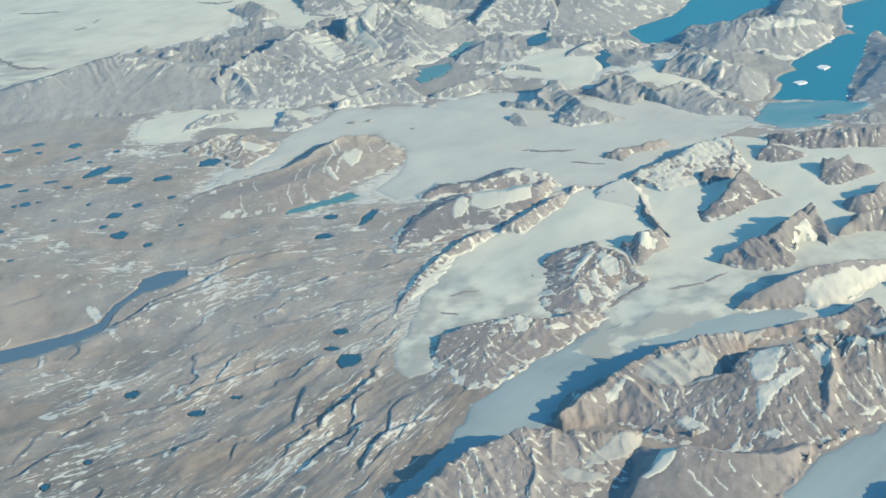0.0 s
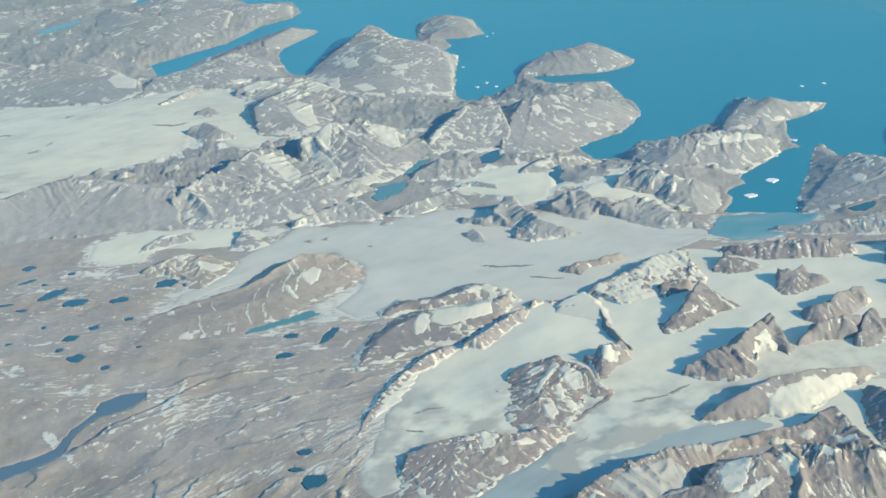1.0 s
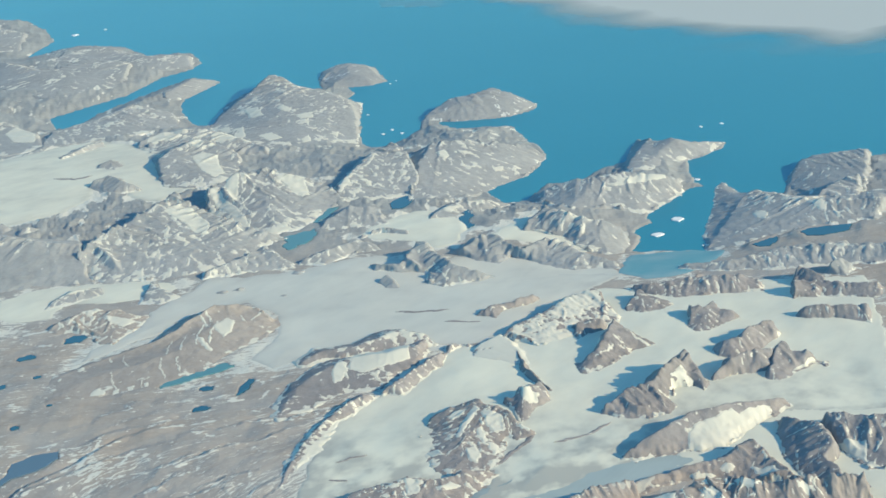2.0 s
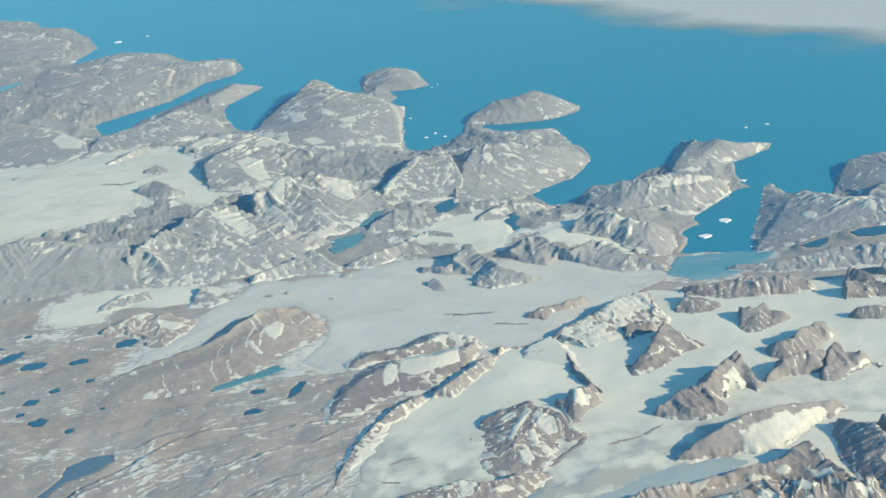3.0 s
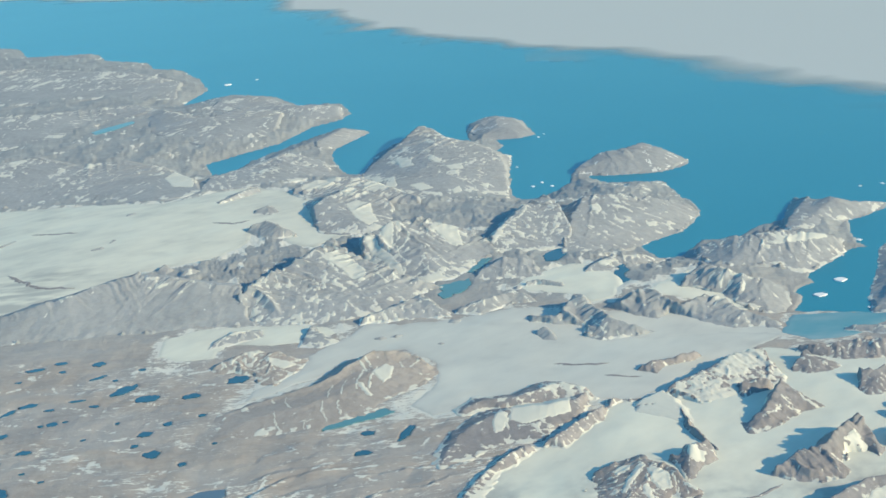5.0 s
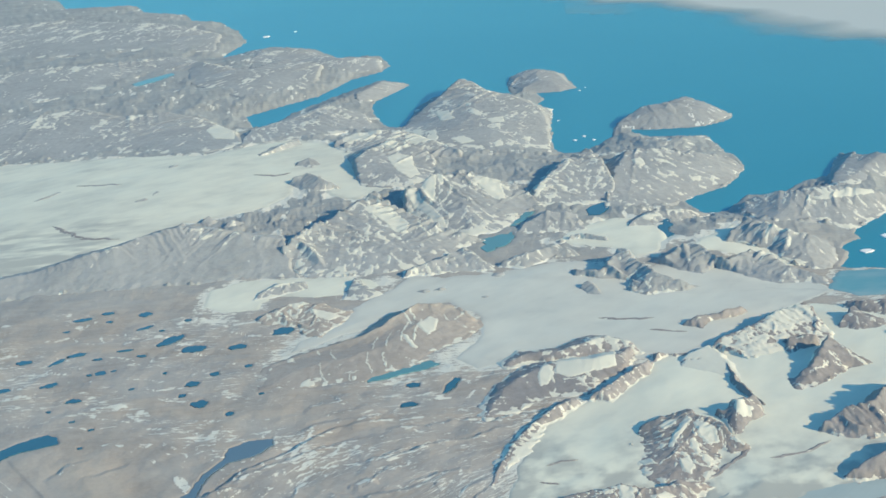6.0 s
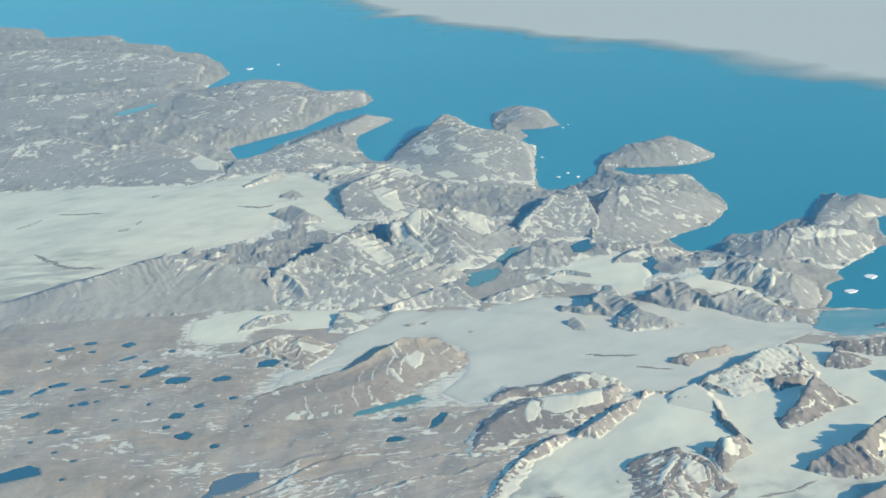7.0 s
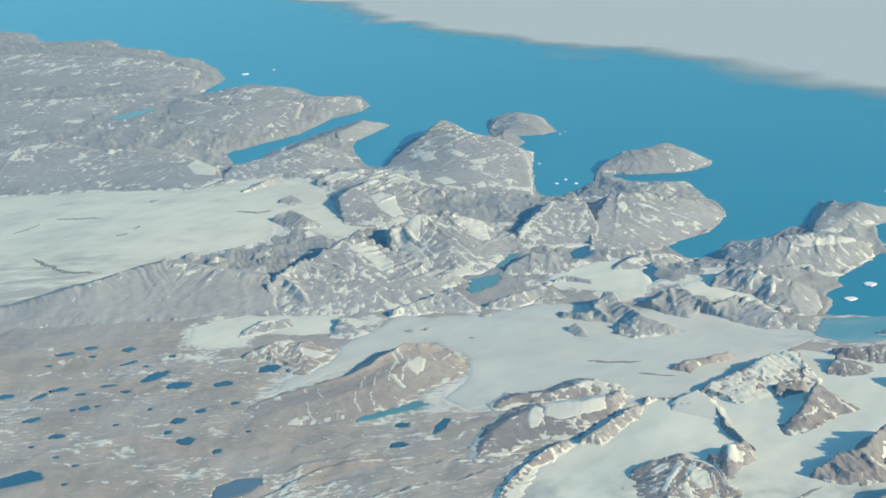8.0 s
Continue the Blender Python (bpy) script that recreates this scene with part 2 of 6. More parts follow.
def gradient(x, y, seed=0):
    """Smooth noise, about -0.7 to 0.7."""
    i, j = np.floor(x), np.floor(y)
    u, v = x - i, y - j
    total = 0.0
    a, b = u * u * u * (u * (u * 6 - 15) + 10), v * v * v * (v * (v * 6 - 15) + 10)
    for di, wi in ((0, 1 - a), (1, a)):
        for dj, wj in ((0, 1 - b), (1, b)):
            g = lattice(i + di, j + dj, seed)
            total = total + wi * wj * (np.cos(g) * (u - di) + np.sin(g) * (v - dj))
    return total


def cloudy(x, y, octaves=4, seed=0, fade=0.5):
    total, size = 0.0, 1.0
    for n in range(octaves):
        total = total + size * gradient(x, y, seed + 17 * n)
        x, y, size = x * 2.03 + 5.1, y * 2.03 - 3.7, size * fade
    return total


def ridgy(x, y, octaves=4, seed=0, fade=0.5):
    """Sharp crests near 1, valleys near 0."""
    total, size, whole = 0.0, 1.0, 0.0
    for n in range(octaves):
        total = total + size * (1 - np.minimum(1, 2.0 * np.abs(gradient(x, y, seed + 31 * n))))
        whole += size
        x, y, size = x * 2.05 + 1.3, y * 2.05 + 4.9, size * fade
    return total / whole


def eased(Z, n):
    """Heights with everything smaller than n cells smoothed away."""
    for axis in (0, 1, 0, 1):
        pad = [(0, 0), (0, 0)]
        pad[axis] = (n + 1, n)
        C = np.cumsum(np.pad(Z, pad, mode="edge"), axis=axis)
        k = 2 * n + 1
        Z = (C[k:] - C[:-k]) / k if axis == 0 else (C[:, k:] - C[:, :-k]) / k
    return Z


def carved(X, Y, Z, gx, gy, size, octaves=3, seed=0, branch=1.0):
    """Gullies that run down the slopes of Z: height change (ridges 1, gullies -1, finer ones smaller)."""
    total, strength, whole = np.zeros(X.shape), 1.0, 0.0
    slope = np.hypot(gx, gy) + 1e-6
    ax, ay = -gy / slope, gx / slope
    for n in range(octaves):
        x, y = X / (2.4 * size), Y / (2.4 * size)
        i, j = np.floor(x), np.floor(y)
        value, weight, dx, dy = 0.0, 1e-6, 0.0, 0.0
        for di in (-1, 0, 1):
            for dj in (-1, 0, 1):
                g = lattice(i + di, j + dj, seed + 13 * n)
                px = x - i - di - 0.5 - 0.45 * np.cos(g * 3)
                py = y - j - dj - 0.5 - 0.45 * np.sin(g * 5)
                w = np.exp(-2.6 * (px * px + py * py))
                wave = 13.0 * (px * ax + py * ay) + g
                value = value + w * np.cos(wave)
                dx, dy = dx - w * np.sin(wave) * ax, dy - w * np.sin(wave) * ay
                weight = weight + w
        value, dx, dy = value / weight, dx / weight, dy / weight
        sharp = 1 - 1.9 * np.sqrt(np.clip((1 - value) / 2, 0, 1))
        total, whole = total + strength * sharp, whole + strength
        bx, by = ax - branch * 0.55 * dy, ay + branch * 0.55 * dx
        long = np.hypot(bx, by) + 1e-6
        ax, ay = bx / long, by / long
        size, strength = size * 0.5, strength * 0.5
    return total / whole


# ---- meshes ----
def sheet(name, X, Y, Z, keep, mat, extra=None, parent=None):
    """One mesh from a grid of heights: only the cells that keep marks."""
    rows, cols = X.shape
    index = np.arange(rows * cols).reshape(rows, cols)
    cells = np.stack([index[:-1, :-1], index[:-1, 1:], index[1:, 1:], index[1:, :-1]], -1)[keep]
    used, cells = np.unique(cells.ravel(), return_inverse=True)
    cells = cells.reshape(-1, 4)
    me = bpy.data.meshes.new(name)
    me.vertices.add(len(used))
    me.vertices.foreach_set("co", np.stack([X.ravel()[used], Y.ravel()[used], Z.ravel()[used]], -1).astype(np.float32).ravel())
    me.loops.add(cells.size)
    me.loops.foreach_set("vertex_index", cells.ravel().astype(np.int32))
    me.polygons.add(len(cells))
    me.polygons.foreach_set("loop_start", np.arange(0, cells.size, 4, dtype=np.int32))
    me.polygons.foreach_set("use_smooth", np.ones(len(cells), bool))
    me.update(calc_edges=True)
    for key, values in (extra or {}).items():
        me.attributes.new(key, "FLOAT", "POINT").data.foreach_set("value", values.ravel()[used].astype(np.float32))
    me.materials.append(mat)
    ob = new(name, me)
    if parent is not None:
        ob.parent = parent
    return ob


def whole_cells(mask):
    return mask[:-1, :-1] | mask[1:, :-1] | mask[:-1, 1:] | mask[1:, 1:]


def plot(line, cell, border=4.0):
    """A square grid over an outline."""
    P = spread(line)[:, :2]
    lo, hi = P.min(0) - border, P.max(0) + border
    return np.meshgrid(np.arange(lo[0], hi[0] + cell, cell), np.arange(lo[1], hi[1] + cell, cell))


def away(line):
    P = spread(line)[:, :2]
    return float(np.hypot(P[:, 0] + 20, P[:, 1]).min() * 0.5 + np.hypot(P[:, 0] + 20, P[:, 1]).mean() * 0.5)


ICE, PEAKS, SNOWS, DRIFTS, LAKES, MORAINES = [], [], [], [], [], []


def pond(x, y, long, wide, turn, label):
    LAKES.append(("lake", label, "deep", x, y, long, wide, turn, None))


def shore(name, label, tint, line):
    P = spread(line)
    LAKES.append((name, label, tint, float(P[:, 0].mean()), float(P[:, 1].mean()), 0, 0, 0, line))


BERGS = []


def iceberg(x, y, long, deep, seed):
    BERGS.append((x, y, long, deep, seed))


# ---- ice: outlines of the ice cap and the glaciers ----
ICE.append(('ice_cap', 'wide smooth pale greenish white ice cap', 0.8, [(-474.5, 949.5), (-400, 938), (-311, 929), (-251.5, 911.5), (-219, 940.5), (-190.5, 953.5), (-157.5, 926.5), (-133.5, 876.5), (-116.5, 829.5), (-92, 796.5), (-109.5, 784), (-126, 761.5), (-141, 773.5), (-160.5, 813.5), (-170, 803.5), (-170, 775.5), (-181, 753), (-199.5, 739.5), (-224, 726), (-240, 708), (-258, 677), (-272.5, 661), (-290.5, 649), (-299, 648), (-344.5, 638)]))
ICE.append(('glacier', 'small pale glacier tongue among snowy brown hills', 1.0, [(-184, 585), (-186.5, 607.5), (-172, 619), (-154.5, 620.5), (-138, 619), (-120, 617), (-103, 611), (-98, 600), (-112, 592), (-128, 589), (-141, 593), (-153.5, 595.5), (-156.5, 577), (-175.5, 576.5)]))
ICE.append(('glacier', 'broad flat pale grey glacier crossing to the fjord', 1.0, [(-133, 518), (-131, 530), (-120, 542.5), (-111.5, 554), (-108.5, 570), (-100, 585.5), (-90.5, 597), (-82.5, 612.5), (-66.5, 607), (-38, 609), (-9, 620), (5.5, 617.5), (28, 592), (51.5, 566.5), (86, 567.5), (117, 559.5), (99, 544.5), (79, 524), (56, 495), (38.5, 489.5), (18, 493.5), (0, 499.5), (-17, 499.5), (-31.5, 497.5), (-48, 489), (-58.5, 500.5), (-47, 526.5), (-47, 549), (-63.5, 570.5), (-84.5, 560), (-106.5, 539.5)]))
ICE.append(('glacier', 'pale snow-covered glacier basin near the coast', 1.0, [(0.5, 648.5), (-6.5, 657), (7.5, 679), (28.5, 696.5), (50, 689.5), (49.5, 650), (44.5, 627.5), (32, 621.5), (22, 638.5)]))
ICE.append(('glacier', 'great bright white glacier with a rounded lobe', 1.4, [(-43, 355.5), (-38.5, 379.5), (-31, 414.5), (-23, 433.5), (-11.5, 445.5), (4.5, 458), (18, 480.5), (34, 491.5), (47.5, 486.5), (69.5, 528), (89.5, 544), (108.5, 538), (135.5, 536), (165.5, 530.5), (217, 517.5), (175.5, 382), (150, 389.5), (128, 399.5), (112, 403.5), (94, 393), (77, 375.5), (47, 359.5), (25.5, 348), (15.5, 356), (26.5, 371.5), (28, 380.5), (15, 378), (0, 382.5), (-13.5, 378.5), (-28, 368.5), (-28.5, 350.5), (-35.5, 345)]))
ICE.append(('glacier', 'smooth blue-grey valley glacier between dark slopes', 0.5, [(22, 368), (37.5, 376), (59, 379), (77.5, 378.5), (97, 374), (91, 363.5), (68, 355.5), (39.5, 344.5), (21.5, 338), (10, 326.5), (7, 317), (-6, 304), (-22, 294.5), (-34, 281.5), (-45, 264.5), (-51, 265), (-39, 285), (-31.5, 295), (-24, 307.5), (-17.5, 325.5), (-8.5, 338), (4.5, 353)]))
ICE.append(('glacier', 'grey valley glacier under a shadowed slope', 0.5, [(61, 269.5), (71, 283), (79.5, 292.5), (92, 300), (101.5, 306), (140.5, 331.5), (135.5, 263.5), (70, 227), (48.5, 248.5)]))
ICE.append(('glacier', 'bright snowfield between coastal mountains', 1.0, [(60.5, 629.5), (67.5, 642.5), (91, 672.5), (84, 645.5), (92.5, 634), (116, 611.5), (104.5, 599), (86, 616.5), (73, 625.5)]))
ICE.append(('glacier', 'snow-filled saddle between rocky mountains', 0.6, [(87, 369), (108, 373), (129.5, 372), (144.5, 362.5), (120.5, 353.5), (95, 357.5)]))
ICE.append(('brash_ice', 'blue-grey ice melange at the fjord head', 0.2, [(127.5, 594.5), (159.5, 597.5), (175.5, 587), (154.5, 557), (135.5, 546.5), (123, 548), (114, 562)]))
ICE.append(('glacier', 'bright snow basin under a dark cirque wall', 0.6, [(91, 376.5), (117.5, 398.5), (136, 398.5), (163.5, 391.5), (196.5, 388), (178, 342.5), (147.5, 331.5), (123, 337), (114, 357.5), (95.5, 364.5)]))
ICE.append(('glacier', 'thin snow-covered ice between grey mountains', 0.3, [(-8.5, 569.5), (6.5, 588), (33, 602.5), (62.5, 610), (95, 602.5), (113.5, 566), (115.5, 554.5), (79.5, 557), (41.5, 564.5), (12, 563.5)]))

# ---- mountains: visible foot and crest with its height ----
PEAKS.append(('mountain', 'ribbed grey-brown rock nunatak rising from white ice', 0.25, 1.0, [(72.5, 458.5), (73, 449), (80.5, 450), (96.5, 464), (109, 466.5)], [(73, 458, 1.3), (81.5, 462, 3.8), (90, 475, 5.8), (94, 484.5, 7), (100.5, 475, 3.8), (108.5, 467, 0.6)]))
PEAKS.append(('mountain', 'twin-peaked dark grey rock nunatak in ice', 0.25, 1.0, [(122.1, 479.5), (124.4, 473.3), (129.3, 472.4), (137.3, 475.7), (146.2, 481.2), (151.4, 487.5)], [(125.8, 486.0, 2.5), (129.6, 497.9, 6), (134.2, 490.7, 4.5), (141.8, 495.6, 6.5), (145.7, 488.6, 4), (150.3, 485.3, 1)]))
PEAKS.append(('mountain', 'steep grey rock peak above white ice', 0.35, 1.0, [(126.5, 455), (126.5, 447.5), (134, 444), (141, 447.5), (144.5, 448.5), (157, 460.5), (160, 464.5)], [(127.5, 456.5, 1.8), (133.5, 455, 4.8), (141, 458, 5.4), (146.5, 463, 6), (153.5, 466.5, 5.4), (160, 468, 4.8), (159.5, 464, 1.2)]))
PEAKS.append(('mountain', 'broken grey rock peak with snowy gullies', 0.35, 1.0, [(136, 423), (142.5, 419.5), (149.5, 425.5), (160, 433), (165.5, 433)], [(141, 429.5, 3), (147, 438.5, 5.4), (152.5, 442.5, 6.6), (156, 443, 7.2), (157.5, 435, 5.4), (161.5, 434.5, 2.4), (164.5, 432, 1.2)]))
PEAKS.append(('mountain', 'low grey rock ridge along a glacier', 0.3, 1.0, [(169, 478), (174.5, 473), (183.5, 472), (196.5, 463)], [(170.5, 480, 1.9), (175, 480, 3.8), (182, 479, 4.5), (201.5, 474, 3.8)]))
PEAKS.append(('mountain', 'small rock spur with a snow bowl', 0.45, 1.0, [(76, 486), (76.5, 476), (80.5, 481), (88.5, 487.5), (92.5, 488.5)], [(77.5, 489, 2.6), (81.5, 493, 3.8), (89.5, 491.5, 4.5), (94, 491.5, 4.5)]))
PEAKS.append(('mountain', 'low rock island in a pale glacier', 0.3, 1.0, [(40, 521), (48.5, 512), (54, 522), (67.5, 527.5), (73, 534)], [(40.5, 521.5, 1.9), (48, 524, 3.2), (60, 528, 3.8), (68, 531.5, 3.8), (72.5, 533.5, 1.3)]))
PEAKS.append(('mountain', 'small dark rock nunatak in flat ice', 0.1, 1.0, [(-0.5, 576.5), (2.5, 568), (9.5, 565.5)], [(0, 577.5, 1.9), (4.5, 580, 2.9), (7.5, 575, 1.9), (10, 567, 0.3)]))
PEAKS.append(('mountain', 'ribbed grey mountain beside a flat glacier', 0.25, 1.0, [(-3.5, 595), (11.5, 590.5), (25, 586), (21.5, 572), (30, 564.5), (43.5, 565.5), (51.5, 568), (56.5, 571.5)], [(-1.5, 601, 1.9), (11.5, 593, 3.8), (18.5, 606.5, 5.8), (25, 613.5, 7.7), (29.5, 600.5, 5.8), (37.5, 580, 5.1), (47, 572.5, 3.2), (55.5, 572.5, 0.6)]))
PEAKS.append(('mountain', 'long brown-grey mountain wall above a glacier', 0.15, 1.0, [(44, 605), (49.5, 597.5), (61, 589.5), (68, 598), (75, 591), (86, 577.5), (95.5, 572), (106, 573), (116, 568.5)], [(44, 605, 3.8), (52.5, 614.5, 6.4), (62.5, 614.5, 7.7), (68.5, 602, 5.8), (74.5, 595, 5.1), (86.5, 607.5, 6.4), (94, 602.5, 5.8), (102, 588.5, 4.5), (117.5, 575, 1.3)]))
PEAKS.append(('mountain', 'grey coastal mountain with a long snow patch', 0.2, 1.0, [(79.5, 640), (91.5, 631), (99.5, 626), (105, 607), (117, 594), (131.5, 611)], [(83, 643.5, 3.4), (96.5, 654.5, 6.7), (103, 642, 9.2), (111.5, 634, 7.6), (123.5, 629.5, 6.7), (134.5, 625.5, 2.5)]))
PEAKS.append(('mountain', 'low grey headland with snow streaks', 0.3, 1.0, [(99, 693.5), (113, 672.5), (137, 670.5), (152.5, 661), (162, 670.5), (182.5, 692.5)], [(103.5, 711.5, 3.4), (119, 715, 5), (134.5, 711, 5.9), (154.5, 713, 6.7), (172.5, 707, 6.7), (188.5, 707, 3.4)]))
PEAKS.append(('mountain', 'rocky cape with a peaked summit in blue sea', 0.2, 1.0, [(161, 738.5), (174, 734), (189.5, 750), (206.5, 760.5), (219.5, 769), (240.5, 792.5)], [(166, 756.5, 1.9), (183.5, 789.5, 4.5), (201, 819, 6.4), (203.5, 787.5, 5.1), (216.5, 782.5, 2.6), (239, 794.5, 0.5)]))
PEAKS.append(('mountain', 'long smooth brown ridge with thin snow gullies', 0.18, 2.6, [(-140.5, 478.5), (-125, 481), (-111, 482.5), (-97, 482.5), (-88, 490), (-74.5, 497.5), (-65, 511.5), (-55, 523), (-47, 536.5)], [(-142, 503, 0.25), (-128.5, 513.5, 0.8), (-114.5, 520.5, 1.8), (-100, 527.5, 2.8), (-86, 543.5, 5.2), (-76, 553.5, 6.8), (-66.5, 554, 6.2), (-55, 548.5, 4.7), (-47.5, 541, 1)]))
PEAKS.append(('mountain', 'snow-streaked brown hill beside the ice', 0.36, 1.8, [(-153, 557), (-143, 556), (-133, 550), (-127, 538), (-121, 536), (-113, 551.5), (-109, 565.5)], [(-154, 562, 1.4), (-144.5, 570.5, 2.7), (-134, 577, 3.1), (-123, 573, 2.7), (-109.5, 566, 0.7)]))
PEAKS.append(('mountain', 'low snowy rock hill', 0.6, 1.0, [(-161, 589), (-148, 595), (-135, 601.5)], [(-159.5, 597, 1.3), (-149.5, 606.5, 2.6), (-135.5, 608, 1.9)]))
PEAKS.append(('mountain', 'small snowy rock outcrop in ice', 0.45, 1.0, [(-114.5, 584.5), (-105, 581.5), (-95.5, 588.5)], [(-115.5, 592.5, 1), (-111, 608.5, 2.5), (-104.5, 598.5, 2), (-95.5, 588.5, 0.5)]))
PEAKS.append(('mountain', "snowy rock hill at the glacier's edge", 0.6, 1.0, [(-87.5, 610.5), (-72.5, 612.5), (-55.5, 613), (-40.5, 613)], [(-85.5, 613.5, 2.6), (-72.5, 623, 3.8), (-55, 638, 5.1), (-50.5, 628, 4.5), (-41, 617, 0.6)]))
PEAKS.append(('mountain', 'low snow-streaked rock hill', 0.5, 1.0, [(-39.5, 617.5), (-26.5, 613), (-8.5, 627), (4, 627)], [(-35, 621, 1.9), (-23, 627.5, 3.2), (-7.5, 637, 3.8), (-0.5, 634, 3.2), (3.5, 629, 0.6)]))
PEAKS.append(('mountain', 'small rock hill in a snow basin', 0.4, 1.0, [(-7, 654.5), (6, 657), (20.5, 647.5)], [(-5, 654, 1.7), (6, 657.5, 3.4), (20.5, 651.5, 1.7)]))
PEAKS.append(('mountain', 'smooth dark grey slope of mountains below the ice cap', 0.05, 1.7, [(-328.5, 612.5), (-288, 615), (-260, 619.5), (-230, 618), (-201.5, 620), (-172.5, 623), (-143, 621)], [(-332.5, 624.5, 3.4), (-288, 643.5, 4.2), (-266, 652.5, 7.6), (-249, 659, 9.2), (-233.5, 673, 10.9), (-216.5, 681.5, 11.8), (-196.5, 677, 10.9), (-179, 668, 10.1), (-154, 663, 7.6)]))
PEAKS.append(('mountain', 'high grey mountain with snow-filled corries', 0.42, 1.0, [(-154, 638), (-137, 620.5), (-119.5, 619), (-101.5, 616.5), (-84.5, 623), (-67.5, 634.5), (-55.5, 656), (-45.5, 664.5)], [(-155, 649.5, 7.2), (-142.5, 674.5, 10.1), (-129, 695, 10.8), (-120.5, 711, 12.2), (-105, 729.5, 14.4), (-94.5, 717.5, 12.2), (-87, 698, 10.8), (-74, 681, 8.6), (-55, 665, 3.6)]))
PEAKS.append(('mountain', 'grey mountain with a broad snow slope', 0.4, 1.0, [(-126.5, 794.5), (-110, 787), (-92, 788), (-79.5, 804), (-76.5, 828.5)], [(-135, 847.5, 4.8), (-126.5, 865.5, 7.2), (-112, 886.5, 9), (-95, 869.5, 8.4), (-76.5, 844.5, 4.8)]))
PEAKS.append(('mountain', 'grey gullied mountain with snow streaks', 0.4, 1.0, [(-92.5, 723.5), (-81.5, 694), (-68, 684.5), (-55.5, 672.5), (-36.5, 680.5), (-22.5, 712.5), (-10.5, 725.5)], [(-93, 747.5, 9), (-76, 761, 12), (-58.5, 769.5, 12.8), (-44.5, 762, 10.5), (-27.5, 751, 7.5), (-11.5, 729.5, 3)]))
PEAKS.append(('mountain', 'snowy grey mountain shoulder', 0.6, 1.0, [(-156, 913), (-136.5, 880.5), (-115.5, 869), (-87.5, 866), (-60, 860.5)], [(-156.5, 922, 3.4), (-141.5, 940.5, 5), (-115.5, 943, 5.9), (-88.5, 903.5, 5.9), (-59.5, 863.5, 4.2)]))
PEAKS.append(('mountain', 'pyramid-shaped rocky headland with snow bands', 0.35, 1.0, [(-111, 974.5), (-89, 901.5), (-64, 873), (-32, 867.5), (3, 888)], [(-107.5, 1019.5, 1.2), (-96.5, 1049.5, 3.2), (-82.5, 1078, 6.2), (-64, 1144.5, 10.9), (-44, 1067, 7.6), (-22.5, 1054.5, 5.9), (-0.5, 1021.5, 4.2), (6.5, 953, 1.7)]))
PEAKS.append(('mountain', 'grey coastal mountain with a bright snow cap', 0.5, 1.0, [(-17, 723.5), (4.5, 722), (25, 727.5), (32, 721.5)], [(-16, 746, 4.2), (7, 802, 7.6), (23.5, 822.5, 10.1), (32.5, 798, 7.6), (35.5, 753.5, 4.2)]))
PEAKS.append(('mountain', 'rounded grey peninsula in blue sea', 0.22, 1.0, [(25.5, 716.5), (43, 710), (61.5, 726.5), (82.5, 749.5), (104.5, 767), (123, 804.5)], [(36.5, 783.5, 4.2), (49.5, 820.5, 6.7), (64, 818, 7.6), (80.5, 827, 6.7), (93.5, 815.5, 6.7), (108.5, 817, 4.2), (122, 810, 1.3)]))
PEAKS.append(('island', 'humped grey rock island in blue sea', 0.18, 1.0, [(53, 944.5), (79.5, 933.5), (119.5, 932.5), (144, 959.5)], [(56, 951.5, 2.5), (76.5, 977, 5.9), (99, 979.5, 5.9), (119.5, 1010, 7.6), (126.5, 985.5, 5), (143.5, 962, 0.7)]))
PEAKS.append(('island', 'low grey rock island off a headland', 0.1, 1.0, [(-24.5, 1151.5), (-6.5, 1106), (20.5, 1105), (37, 1116)], [(-20.5, 1181, 2.2), (-8.5, 1193, 3.8), (20, 1177.5, 3.8), (34.5, 1125.5, 0.6)]))
PEAKS.append(('mountain', 'low grey hill between fjord arms', 0.4, 1.0, [(-29, 674), (-8.5, 671.5), (11, 674.5)], [(-23.5, 683.5, 2.5), (-10, 698.5, 5), (9, 695.5, 3.4)]))
PEAKS.append(('mountain', 'low rocky hill above a fjord', 0.4, 1.0, [(34, 675.5), (45, 677), (65.5, 687.5), (83.5, 700)], [(36, 681, 1.7), (51, 698, 3.4), (67.5, 699.5, 4.2), (83.5, 703, 0.8)]))
PEAKS.append(('mountain', 'low grey cape in the sea', 0.1, 1.0, [(-157.5, 1116.5), (-139, 1135), (-116, 1191.5)], [(-159.5, 1139.5, 2.2), (-142, 1189, 3), (-119, 1198.5, 0.6)]))
PEAKS.append(('mountain', 'low grey coastal hill', 0.35, 1.0, [(-232.5, 943.5), (-195, 954), (-162, 969.5), (-133, 1002.5)], [(-233, 997, 2.5), (-208, 1045.5, 4.2), (-177, 1068.5, 5.9), (-141.5, 1045, 2.5)]))
PEAKS.append(('mountain', 'snow-streaked grey mountains behind the ice cap', 0.25, 1.0, [(-478, 957), (-402.5, 944), (-370, 951.5), (-325, 947.5), (-266, 919), (-228, 942.5)], [(-529.5, 1083, 5), (-476, 1100, 5.9), (-437, 1105, 6.7), (-414, 1129, 6.7), (-365, 1082.5, 4.8), (-323.5, 1093.5, 4.6), (-280.5, 1052, 4.8), (-241.5, 994.5, 2.8)]))
